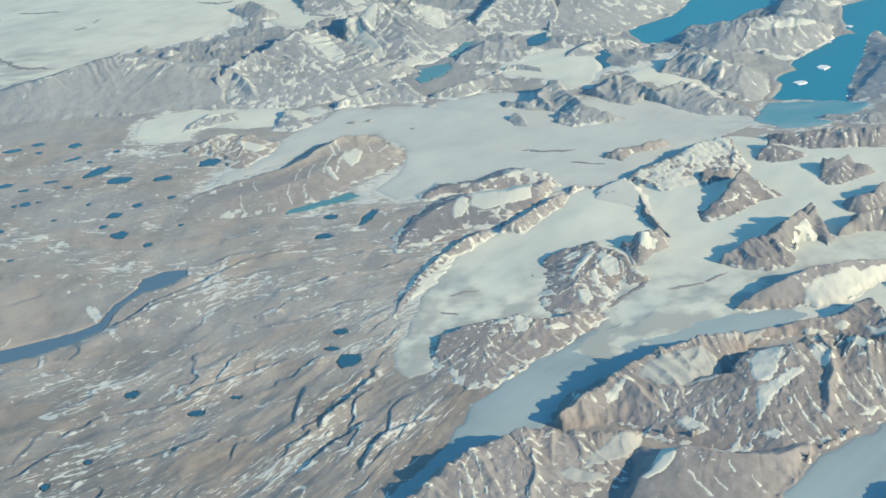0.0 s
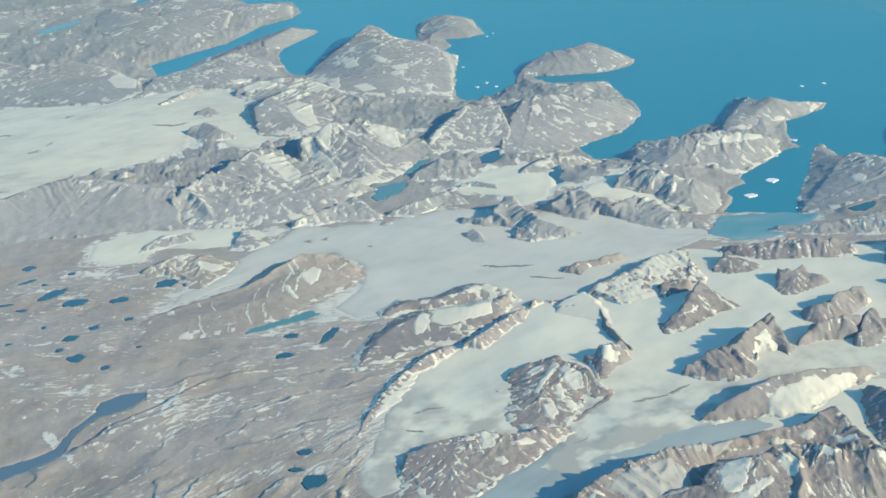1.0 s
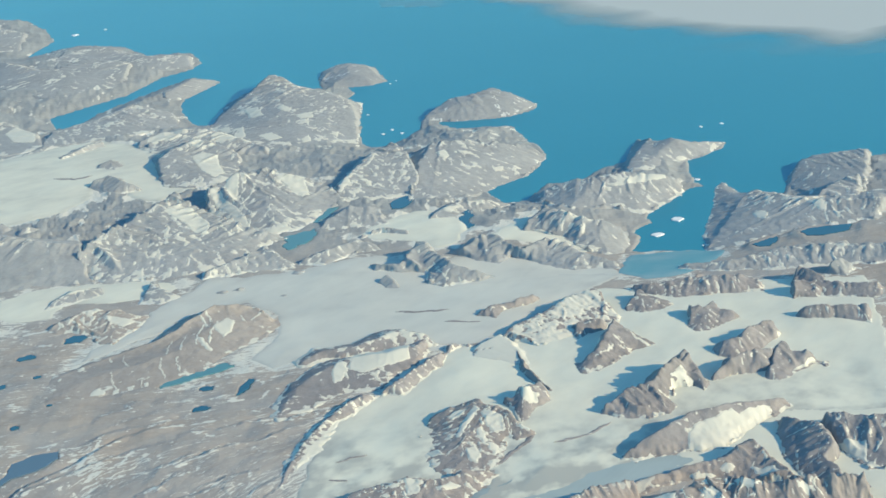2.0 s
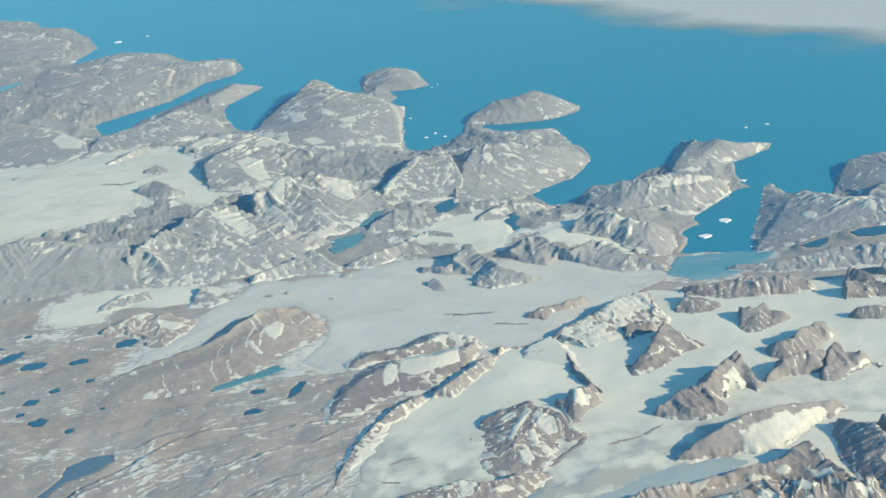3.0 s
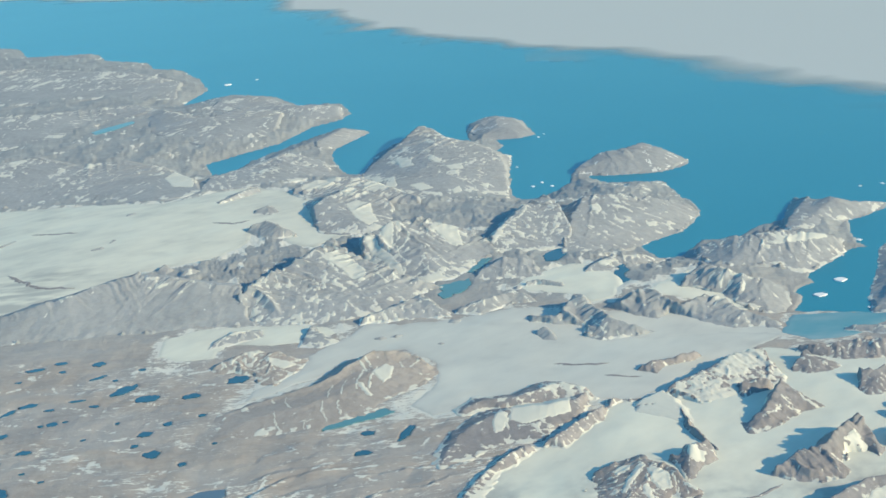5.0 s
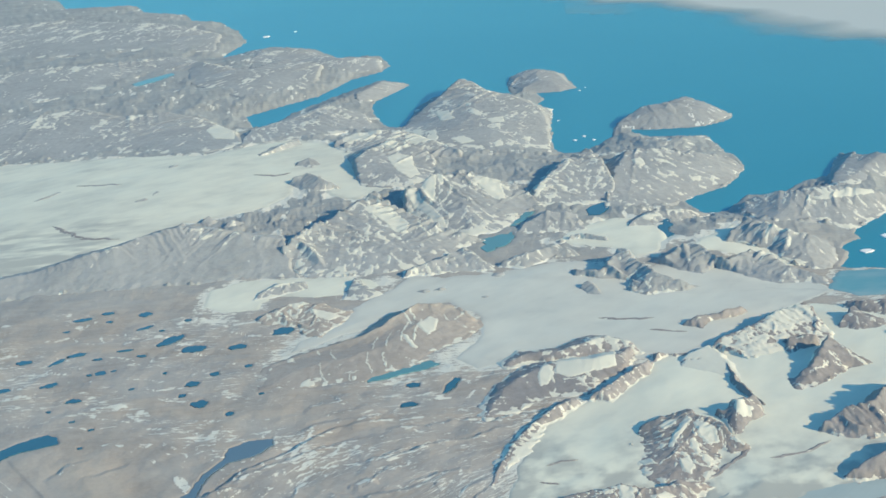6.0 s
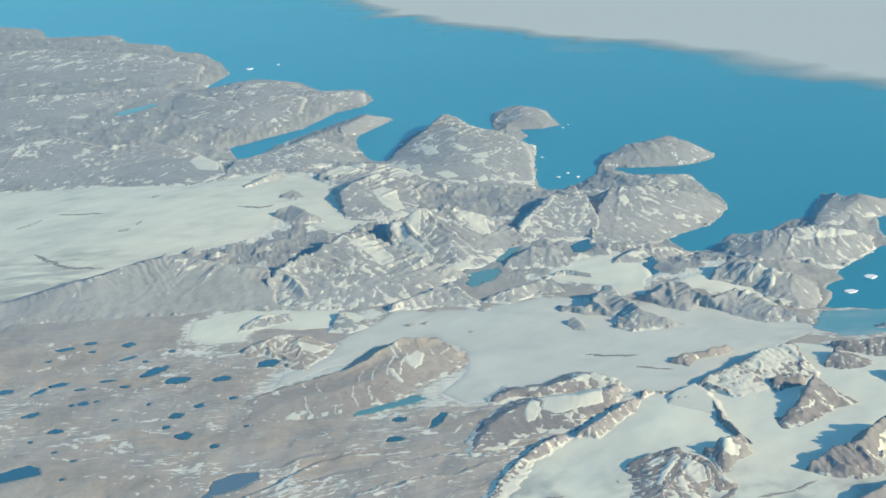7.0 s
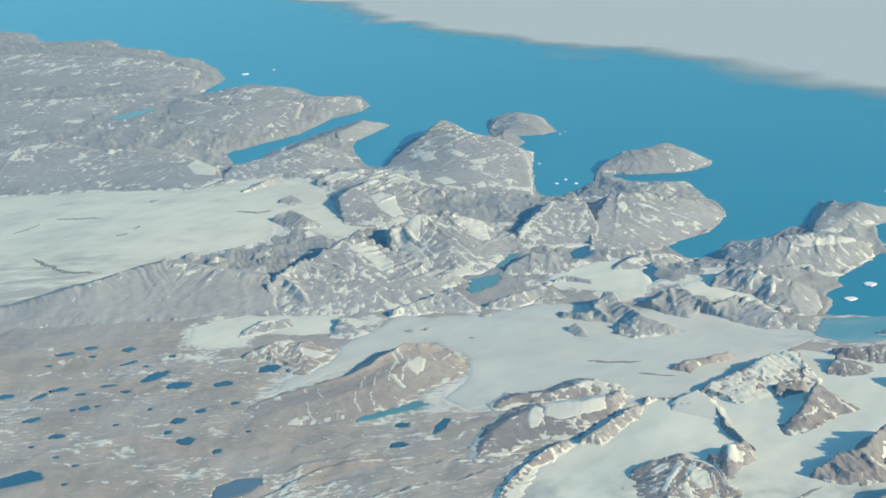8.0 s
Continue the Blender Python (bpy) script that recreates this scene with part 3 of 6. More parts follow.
PEAKS.append(('mountain', 'far snow-streaked grey upland', 0.28, 1.0, [(-565.5, 1220), (-483.5, 1215), (-425, 1235), (-405, 1345), (-362, 1345), (-334, 1240), (-266.5, 1161), (-208.5, 1200.5)], [(-618, 1353.5, 4.5), (-548, 1402, 4.5), (-482, 1394.5, 5.2), (-389.5, 1425, 4.5), (-298, 1282, 4.5), (-267, 1343.5, 5.2), (-206.5, 1286.5, 3.8)]))
PEAKS.append(('mountain', 'far pale rocky coast hills', 0.28, 1.0, [(-704, 1567.5), (-559, 1513.5), (-466.5, 1525), (-362, 1480.5)], [(-813, 1843, 3.8), (-672, 1868, 4.5), (-576.5, 1797, 4.5), (-474, 1735, 3.8), (-381, 1615.5, 3)]))
PEAKS.append(('mountain', 'far grey cape with snow patches', 0.4, 1.0, [(-301, 1361.5), (-248, 1333.5), (-194, 1275.5), (-149, 1279)], [(-297, 1414, 2.2), (-248, 1426.5, 3.8), (-200, 1333, 3), (-152.5, 1337, 2.2)]))
PEAKS.append(('mountain', 'steep grey coast mountain above the fjord', 0.3, 3.0, [(167, 592.5), (184, 590), (203, 594), (228, 595), (256, 592)], [(173.5, 602.5, 1.1), (209.5, 664, 4.3), (219.5, 669.5, 5.4), (224.5, 643.5, 5.2), (237, 621.5, 5.1), (273.5, 608, 4.5)]))
PEAKS.append(('mountain', 'rocky far coast ridge with a shadowed side', 0.25, 1.0, [(241.5, 686), (248, 656), (266, 631.5)], [(246.5, 694, 1.3), (263.5, 720.5, 3.8), (275.5, 725, 4.5), (306.5, 723.5, 5.1)]))
PEAKS.append(('mountain', "grey rock wall at the glacier's fjord end", 0.35, 1.0, [(112, 532), (120, 522.5), (130.5, 516), (153.5, 515.5), (168.5, 514)], [(114, 535, 1.9), (122, 531, 3.2), (135.5, 532.5, 3.8), (147.5, 528.5, 5.1), (160, 526.5, 5.1), (171.5, 523, 2.6)]))
PEAKS.append(('mountain', 'grey peak in snow near the fjord', 0.25, 1.0, [(182.5, 518.5), (180, 502), (193.5, 496.5), (213.5, 489.5)], [(183, 519, 3.8), (188, 525.5, 6.4), (193, 519, 5.1), (197.5, 506.5, 3.2), (217.5, 498.5, 3.2)]))
PEAKS.append(('mountain', 'snow-streaked rocky range by the fjord', 0.45, 1.0, [(143, 557.5), (164, 547), (186, 540.5), (210, 536), (236.5, 528.5)], [(144, 560.5, 1.9), (166.5, 555, 3.2), (192.5, 559, 4.5), (217, 552.5, 5.1), (242.5, 542, 4.5)]))
PEAKS.append(('mountain', 'long narrow curved rock ridge beside a white glacier', 0.75, 1.7, [(-39.5, 399), (-30, 410.5), (-24, 428.5), (-11.5, 444), (4.5, 462.5), (16.5, 477.5), (29, 487.5), (42, 485)], [(-41.0, 403.3, 0.5), (-32.6, 423.0, 1.3), (-24.1, 435.4, 2.3), (-13.5, 447.6, 2.9), (-0.9, 451.6, 3.4), (9.7, 468.4, 3.8), (18.2, 475.8, 3.6), (26.7, 487.1, 3.2), (41.1, 485.7, 1.5)]))
PEAKS.append(('mountain', 'smooth grey-brown rock ridge with bright snowfields', 0.5, 3.6, [(-46, 436.5), (-31, 447), (-20, 455.5), (-7, 456), (2.5, 465.5), (12.5, 475.5)], [(-46.1, 441.2, 0.6), (-38.2, 463.6, 1.8), (-29.1, 474.0, 2.8), (-18.0, 482.3, 3.4), (-1.4, 482.6, 4.0), (10.1, 485.4, 3.8), (19.1, 496.9, 2.6)]))
PEAKS.append(('mountain', "low smooth rounded ridge at the glacier's edge", 0.8, 3.6, [(-38, 484.5), (-25.5, 490), (-13.5, 488), (5.5, 491), (20, 492)], [(-38, 488, 1), (-27.5, 496, 2.5), (-13, 494.5, 3), (-1, 502.5, 4), (6, 504.5, 4), (19, 498.5, 2.5)]))
PEAKS.append(('mountain', 'large brown-grey nunatak with a snow-filled hollow', 0.45, 1.0, [(6.5, 415.5), (5, 394), (13, 379.5), (25, 380.5), (31, 384), (36.5, 401.5), (38.5, 399.5), (46.5, 400.5)], [(8.7, 421.5, 1.0), (18.3, 425.8, 3.4), (28.7, 428.1, 5.0), (33.2, 419.3, 5.6), (39.2, 414.6, 5.2), (43.1, 407.0, 3.0), (46.5, 403.7, 0.9)]))
PEAKS.append(('mountain', 'rock nunatak with pale snow streaks', 0.3, 1.0, [(38.5, 430), (41.5, 410), (47, 413.5), (51, 422.5), (57.5, 427)], [(39, 428.5, 4.2), (43, 433, 5.7), (48, 430, 6.2), (53.5, 434.5, 5.7), (58, 431, 1.6)]))
PEAKS.append(('mountain', 'thin dark rock rib in white ice', 0.2, 1.0, [(52.5, 478.5), (53.5, 458.5), (56.5, 445), (59.5, 436)], [(51.5, 480.5, 1.9), (53.5, 458, 3.2), (56, 445.5, 3.8), (59, 435, 1.3)]))
PEAKS.append(('mountain', 'rugged brown rock plateau between two glaciers', 0.4, 1.0, [(-29.5, 352), (-17.5, 337), (-10, 336.5), (3, 351), (14, 360.5), (24, 370.5), (30, 377.5)], [(-28.6, 368.7, 0.8), (-17.0, 374.0, 2.6), (-7.4, 375.4, 3.2), (0.1, 377.7, 3.6), (7.6, 373.0, 3.4), (19.2, 378.8, 2.8), (27.1, 377.9, 1.4)]))
PEAKS.append(('mountain', 'brown rock plateau with a shadowed cliff', 0.2, 1.0, [(9, 310), (24.5, 314.5), (33.5, 309.5), (45.5, 303), (58.5, 313.5), (72.5, 343.5)], [(8.5, 313, 3.2), (16.5, 321, 5.8), (27.5, 330.5, 7), (37, 338.5, 7.7), (48.5, 345.5, 7.7), (59.5, 349.5, 7.7), (72.5, 352, 6.4)]))
PEAKS.append(('mountain', 'high ribbed brown-grey mountain with snow corries', 0.3, 1.0, [(33, 306), (45, 299), (58.5, 295), (70, 283.5), (80.5, 295.5), (93, 302.5), (102, 308.5), (140, 329.5)], [(37, 325.5, 1.5), (49.5, 328, 2.8), (61.5, 329.5, 4.2), (68, 338.5, 6.4), (75, 339, 7.6), (81.5, 337.5, 9), (89, 341, 9.6), (96.5, 343, 9), (103.5, 337.5, 9.6), (114, 334.5, 9.6), (141, 335, 8.4)]))
PEAKS.append(('mountain', 'brown rock ridge above a shadowed valley glacier', 0.28, 1.0, [(-37.5, 259), (-14, 263), (8.5, 270.5), (24.5, 284), (33, 300)], [(-42.5, 270, 1.7), (-36.5, 275.5, 3.5), (-27.5, 284, 5.2), (-18, 294, 7), (-8.5, 299, 7.5), (0, 303.5, 7), (9, 303.5, 5.2), (22, 304.5, 4.6), (33, 304.5, 2.9)]))
PEAKS.append(('mountain', 'smooth reddish brown mountain slope', 0.12, 3.0, [(18.5, 255), (42.5, 253), (63.5, 272.5), (72, 284), (80, 294)], [(22, 272, 0.8), (29, 281, 2.6), (36, 289, 5.0), (42.5, 292.5, 6.0), (54, 289, 5.4), (68, 289, 3.6), (80, 296, 1.8)]))
PEAKS.append(('mountain', 'dark shadowed mountainside', 0.3, 1.0, [(88.5, 246.5), (104.5, 253.5), (138, 269)], [(82, 258, 1.8), (89, 265, 3.4), (98, 272, 4.6), (110, 277, 5.0), (146.5, 284.5, 4.4)]))
PEAKS.append(('mountain', 'low rock ridge at the ice cap margin', 0.5, 1.0, [(-207, 894), (-193.5, 914.5), (-182.5, 929.5)], [(-205.5, 896.5, 1.5), (-194.5, 921, 3), (-184.5, 941.5, 3)]))
PEAKS.append(('mountain', 'snowy rock ridge at the ice cap margin', 0.6, 1.0, [(-150.5, 908), (-129, 891), (-103.5, 896)], [(-149.5, 914, 3), (-132, 932, 5), (-105.5, 909, 4)]))
PEAKS.append(('mountain', 'grey rock peak rising from the ice cap', 0.25, 1.0, [(-174, 805.5), (-157, 785.5), (-137.5, 788.5)], [(-173.5, 807, 3), (-161.5, 812.5, 6), (-148.5, 796, 5), (-137.5, 789, 1)]))
PEAKS.append(('mountain', 'small grey rock peak in ice', 0.2, 1.0, [(-177.5, 857), (-164.5, 849), (-157.5, 858.5)], [(-177, 861.5, 1), (-168.5, 868, 3), (-159, 861, 1)]))
PEAKS.append(('mountain', 'dark rock knob on the ice rim', 0.2, 1.0, [(-234, 699.5), (-223.5, 700.5), (-219.5, 710.5)], [(-234, 705, 2), (-224.5, 707, 4), (-222.5, 720, 3)]))
PEAKS.append(('mountain', 'dark rock knob on the ice rim', 0.2, 1.0, [(-216, 724), (-209, 719), (-206, 726.5)], [(-214.5, 725.5, 2), (-211, 731, 3), (-206.5, 727, 2)]))
PEAKS.append(('mountain', 'dark rock knob on the ice rim', 0.4, 1.0, [(-200, 710), (-190.5, 708), (-186.5, 717.5)], [(-199, 715.5, 2), (-193.5, 719, 3.5), (-187.5, 716.5, 2)]))
PEAKS.append(('rock_outcrop', 'thin rock rib breaking through ice', 0.2, 1.0, [(-271, 782), (-263, 785.5), (-258.5, 803)], [(-270.5, 781.5, 0.8), (-263, 785, 1.6), (-259, 803, 0.8)]))
PEAKS.append(('rock_outcrop', 'thin rock rib breaking through ice', 0.3, 1.0, [(-346, 804), (-337.5, 812.5), (-332.5, 827.5)], [(-345.5, 805, 0.8), (-337.5, 814, 1.6), (-333, 827.5, 0.8)]))
PEAKS.append(('rock_outcrop', 'thin rock rib breaking through ice', 0.3, 1.0, [(-270.5, 872.5), (-266, 873), (-263.5, 878)], [(-270, 873.5, 0.6), (-267, 877.5, 1.2), (-264, 879.5, 0.6)]))
PEAKS.append(('rock_outcrop', 'small dark rock outcrop in flat ice', 0.0, 1.0, [(-78.5, 587.5), (-75, 585.5), (-72.5, 587.5)], [(-78.5, 587.5, 0.6), (-75.5, 588, 1.2), (-72.5, 587.5, 0.5)]))
PEAKS.append(('rock_outcrop', 'small dark rock outcrop in flat ice', 0.0, 1.0, [(-70.5, 589.5), (-67.5, 587.5), (-64.5, 589.5)], [(-70, 588.5, 0.6), (-67.5, 589, 1.2), (-65, 590, 0.5)]))
PEAKS.append(('rock_outcrop', 'small dark rock outcrop in flat ice', 0.0, 1.0, [(-47.5, 573.5), (-45, 571.5), (-42.5, 574.5)], [(-47.5, 573.5, 0.6), (-45, 573.5, 1), (-42.5, 574, 0.5)]))
PEAKS.append(('rock_outcrop', 'small dark rock outcrop in flat ice', 0.0, 1.0, [(-42.5, 604), (-39, 601.5), (-35.5, 604.5)], [(-42, 604, 0.6), (-39, 605, 1), (-35.5, 605, 0.5)]))
PEAKS.append(('mountain', 'smooth snow dome between two rock ridges', 1.2, 1.0, [(30, 472.5), (43, 467), (54, 463)], [(34.5, 485.5, 1), (42, 489.5, 2.1), (48, 492.5, 2.4), (52.5, 483, 1.4), (55, 474, 0.7)]))
PEAKS.append(('mountain', 'grey rock peak with bright snow slopes', 0.5, 1.0, [(117.5, 425.5), (129, 430), (143.5, 430)], [(119, 427, 2.2), (128, 434.5, 6), (137, 437.5, 6.8), (150, 439.5, 6)]))
PEAKS.append(('mountain', 'jagged grey rock ridge throwing a blue shadow on ice', 0.25, 1.0, [(72, 412), (80, 407), (87.5, 404.5), (95, 405.5), (101.5, 409.5), (101, 418), (104, 424), (109, 424.5), (113, 417), (118.5, 424)], [(73.5, 413.5, 2.7), (83, 419, 4.8), (93, 423, 6.1), (98, 427, 7.5), (104, 432, 8.8), (110.5, 439, 8.8), (114, 434.5, 6.8), (117.5, 429, 4.1), (118.5, 425, 1.4)]))
PEAKS.append(('mountain', 'smooth snow-covered mountain with a long blue shadow', 0.5, 1.0, [(71, 376.5), (76, 373.5), (85.5, 375.5), (94, 377.5), (98.5, 374.5), (106.5, 375), (113.5, 381.5), (125.5, 390.5), (139.5, 400)], [(71.5, 377, 2), (76, 379.5, 3.5), (83.5, 382.5, 5), (93, 388, 6.5), (100.5, 393, 7), (109, 394, 7), (118, 397.5, 6), (129, 399.5, 4.5), (140, 401.5, 3)]))
PEAKS.append(('mountain', 'steep dark grey cirque wall with snow gullies', 0.3, 1.0, [(129.5, 391.5), (123.5, 368.5), (123.5, 353), (128.5, 341.5), (136, 335.5), (142.5, 340.5)], [(129, 388.5, 2.8), (134, 382.5, 4.6), (139.5, 375.5, 5.4), (139, 362.5, 5.4), (138, 352.5, 5), (140, 343, 4.2), (143, 340, 2.4)]))
PEAKS.append(('mountain', 'grey mountain shoulder above a snow bowl', 0.45, 1.0, [(142.5, 362), (146.5, 350.5), (158.5, 348), (175.5, 352.5)], [(144, 382.5, 4.8), (151, 380.5, 5.4), (157, 376, 6), (169.5, 373.5, 6.6), (186, 375, 6)]))
PEAKS.append(('mountain', 'brown-grey rock saddle between snow basins', 0.22, 1.0, [(56, 347), (70, 353), (86, 358.5), (99, 357), (107, 354), (114.5, 348.5), (122.5, 339.5), (130, 332)], [(57.5, 350, 1.2), (73.5, 359.5, 1.8), (89, 362, 2.4), (103, 364.5, 3.6), (114, 371.5, 5.4), (117, 364, 4.2), (120, 351, 3.6), (125.5, 339, 2.4), (130, 334, 0.6)]))
PEAKS.append(('mountain', 'snow-covered ridge with rock ribs', 0.95, 1.0, [(42.5, 493.5), (54, 488), (61.5, 479.5), (73.5, 483), (89.5, 491.5), (100, 493.5)], [(43.5, 491.5, 2), (54.5, 497.5, 3.5), (66.5, 505, 4.5), (78.5, 516.5, 5.5), (87, 521.5, 5.5), (94, 525, 6), (99, 520, 3.5), (100.5, 499, 1)]))
PEAKS.append(('mountain', 'small ribbed rock nunatak in white ice', 0.35, 1.0, [(103, 506.5), (108, 499), (120, 500), (129, 508.5)], [(104, 509, 2), (112.5, 520, 4.5), (117.5, 525.5, 5), (120, 516, 4), (128, 509.5, 1)]))

PEAKS.append(('mountain', 'grey coast ridge with a blue shadow behind it', 0.35, 0.8, [(183.9, 562.4), (189.2, 549.9), (202.7, 549.8), (218.7, 548.9), (227.9, 550.1)], [(185.2, 560.6, 2.5), (191.4, 560.1, 4), (202.8, 557.6, 5), (213.2, 556.0, 5), (226.2, 555.6, 4)]))
PEAKS.append(('mountain', 'far grey coast hill with a shaded hollow', 0.3, 0.8, [(241.7, 638.9), (248.2, 622.7), (256.2, 614.7)], [(241.1, 637.5, 3), (247.8, 645.4, 4.5), (258.5, 655.2, 5.5), (274.3, 659.4, 5)]))
PEAKS.append(('mountain', 'small sharp grey peak at the fjord head', 0.3, 0.8, [(140.8, 529.8), (146.7, 529.5), (153.0, 537.4)], [(140.4, 528.3, 2.5), (144.3, 534.5, 4.5), (149.0, 537.4, 3.5), (152.5, 535.7, 1.5)]))
PEAKS.append(('mountain', 'steep grey peak above a snow basin', 0.3, 0.8, [(178.8, 500.6), (187.8, 496.6), (194.1, 505.2)], [(177.6, 498.0, 3.5), (180.0, 508.9, 5.5), (188.0, 510.7, 5), (192.7, 503.1, 2)]))
PEAKS.append(('mountain', 'grey rock peak between snow basins', 0.35, 0.8, [(201.8, 526.3), (209.8, 520.1), (218.1, 529.0)], [(201.2, 525.0, 3), (205.5, 528.1, 5), (213.1, 532.0, 5), (217.5, 528.3, 2.5)]))
PEAKS.append(('rock_outcrop', 'low crumbling rock bank along the ice edge', 0.45, 1.0, [(-29.6, 420.9), (-34.0, 410.5), (-39.2, 399.0), (-42.7, 385.1)], [(-31.0, 423.8, 0.9), (-35.4, 413.3, 1.1), (-41.1, 400.8, 0.9), (-44.1, 386.4, 0.5)]))

# ---- lakes ----
pond(-243.7, 578.6, 4.8, 2.4, 19, 'small dark blue tundra lake among brown rock')
pond(-233.1, 585.3, 3.3, 2.0, 6, 'small dark blue tundra lake among brown rock')
pond(-213.2, 580.6, 3.7, 3.2, 30, 'small dark blue tundra lake among brown rock')
pond(-229.1, 573.8, 2.0, 1.6, -7, 'small dark blue tundra lake among brown rock')
pond(-189.2, 569.5, 2.1, 1.5, 13, 'small dark blue tundra lake among brown rock')
pond(-208.5, 562.6, 4.9, 1.5, 39, 'small dark blue tundra lake among brown rock')
pond(-199.3, 557.9, 1.4, 1.1, -7, 'small dark blue tundra lake among brown rock')
pond(-191.8, 544.6, 9.3, 3.9, 54, 'small dark blue tundra lake among brown rock')
pond(-178.2, 532.2, 6.3, 4.1, 5, 'small dark blue tundra lake among brown rock')
pond(-158.2, 531.7, 4.6, 3.1, 18, 'small dark blue tundra lake among brown rock')
pond(-139.5, 547.5, 5.6, 5.1, 41, 'small dark blue tundra lake among brown rock')
pond(-233.1, 534.0, 4.5, 2.8, 27, 'small dark blue tundra lake among brown rock')
pond(-240.0, 527.2, 4.7, 1.7, 61, 'small dark blue tundra lake among brown rock')
pond(-256.0, 529.3, 3.9, 2.8, 11, 'small dark blue tundra lake among brown rock')
pond(-211.7, 535.8, 4.3, 1.1, 11, 'small dark blue tundra lake among brown rock')
pond(-201.5, 528.1, 2.6, 1.4, -7, 'small dark blue tundra lake among brown rock')
pond(-221.5, 527.4, 2.5, 1.4, 8, 'small dark blue tundra lake among brown rock')
pond(-215.6, 511.1, 2.9, 2.6, 5, 'small dark blue tundra lake among brown rock')
pond(-220.2, 509.9, 1.4, 1.3, 18, 'small dark blue tundra lake among brown rock')
pond(-210.1, 512.9, 1.4, 1.0, 18, 'small dark blue tundra lake among brown rock')
pond(-185.7, 506.8, 1.0, 1.3, -7, 'small dark blue tundra lake among brown rock')
pond(-162.7, 502.2, 2.1, 2.5, 9, 'small dark blue tundra lake among brown rock')
pond(-149.3, 508.9, 1.9, 1.6, 11, 'small dark blue tundra lake among brown rock')
pond(-235.5, 501.2, 4.4, 2.2, 34, 'small dark blue tundra lake among brown rock')
pond(-170.5, 493.2, 3.5, 3.0, 12, 'small dark blue tundra lake among brown rock')
pond(-172.3, 481.5, 1.6, 1.8, 13, 'small dark blue tundra lake among brown rock')
pond(-163.2, 472.2, 3.6, 4.0, 10, 'small dark blue tundra lake among brown rock')
pond(-148.4, 460.5, 1.8, 2.2, -7, 'small dark blue tundra lake among brown rock')
pond(-219.1, 483.3, 3.3, 2.4, 3, 'small dark blue tundra lake among brown rock')
pond(-196.5, 491.8, 1.4, 0.9, 17, 'small dark blue tundra lake among brown rock')
pond(-226.7, 473.9, 1.2, 0.9, -7, 'small dark blue tundra lake among brown rock')
pond(-213.4, 462.9, 1.5, 0.8, 13, 'small dark blue tundra lake among brown rock')
pond(-203.1, 454.2, 1.3, 0.8, 16, 'small dark blue tundra lake among brown rock')
pond(-202.6, 438.2, 1.1, 1.0, -6, 'small dark blue tundra lake among brown rock')
pond(-138.4, 478.5, 1.2, 0.9, -7, 'small dark blue tundra lake among brown rock')
pond(-255.5, 499.0, 4.2, 2.6, 9, 'small dark blue tundra lake among brown rock')
pond(-278.0, 539.9, 5.0, 2.9, 7, 'small dark blue tundra lake among brown rock')
pond(-247.5, 564.1, 2.1, 1.1, 12, 'small dark blue tundra lake among brown rock')
pond(-61.9, 379.4, 2.6, 2.0, -7, 'small dark lake in rough brown tundra')
pond(-63.6, 367.8, 2.8, 1.5, -14, 'small dark lake in rough brown tundra')
pond(-126.6, 346.1, 2.4, 2.2, 50, 'small dark lake in rough brown tundra')
pond(-102.7, 332.7, 2.8, 1.7, 7, 'small dark lake in rough brown tundra')
pond(-91.4, 340.6, 1.9, 0.9, -6, 'small dark lake in rough brown tundra')
pond(-130.7, 309.4, 1.2, 1.2, -5, 'small dark lake in rough brown tundra')
pond(-140.2, 297.8, 1.3, 1.8, 20, 'small dark lake in rough brown tundra')
shore('lake', 'deep blue angular tundra lake', 'deep', [(-61.1, 359.0), (-60.0, 363.2), (-56.9, 363.3), (-54.3, 363.3), (-53.2, 359.5), (-55.2, 356.5), (-59.2, 355.2)])
shore('lake', 'long narrow blue lake in brown tundra', 'deep', [(-239.1, 435.3), (-229.7, 445.5), (-224.5, 449.7), (-219.5, 451.6), (-215.4, 449.2), (-213.0, 443.6), (-219.2, 440.5), (-226.9, 437.6), (-233.2, 431.0)])
shore('lake', 'milky teal lake below a brown ridge', 'milky', [(-96.1, 489.1), (-88.2, 491.0), (-79.0, 496.9), (-69.6, 501.1), (-65.1, 496.3), (-70.5, 492.2), (-78.7, 489.2), (-87.8, 484.6), (-94.7, 482.6)])
pond(-75.3, 476.8, 3.2, 2.5, 3, 'small blue lake by the teal lake')
pond(-76.2, 458.0, 3.6, 2.6, 10, 'small blue-grey lake on the plain')
# added water sheet: its dark blue stands for the shade in a gully
shore('lake', 'dark blue sheet for a shaded gully under a rock step', 'deep', [(-62.8, 466.5), (-61.5, 475.0), (-57.9, 481.3), (-56.0, 480.5), (-58.3, 471.9)])
shore('river', 'wide silty grey-blue river with a lake', 'silty', [(-127.1, 435.3), (-135.8, 434.6), (-142.3, 429.3), (-143.3, 420.2), (-148.2, 409.6), (-149.7, 403.3), (-150.3, 396.2), (-156.5, 390.4), (-170.9, 384.2), (-181.6, 380.0), (-191.7, 374.3), (-188.1, 364.6), (-178.5, 370.9), (-167.8, 374.5), (-156.2, 382.4), (-147.8, 391.0), (-147.6, 400.9), (-145.9, 408.9), (-141.2, 417.6), (-138.2, 418.6), (-131.1, 423.1), (-126.3, 429.5)])
shore('lagoon', "small blue lagoon at the snow's edge", 'deep', [(50.6, 676.5), (56.7, 692.7), (59.3, 676.0), (53.3, 653.0), (49.1, 657.0)])
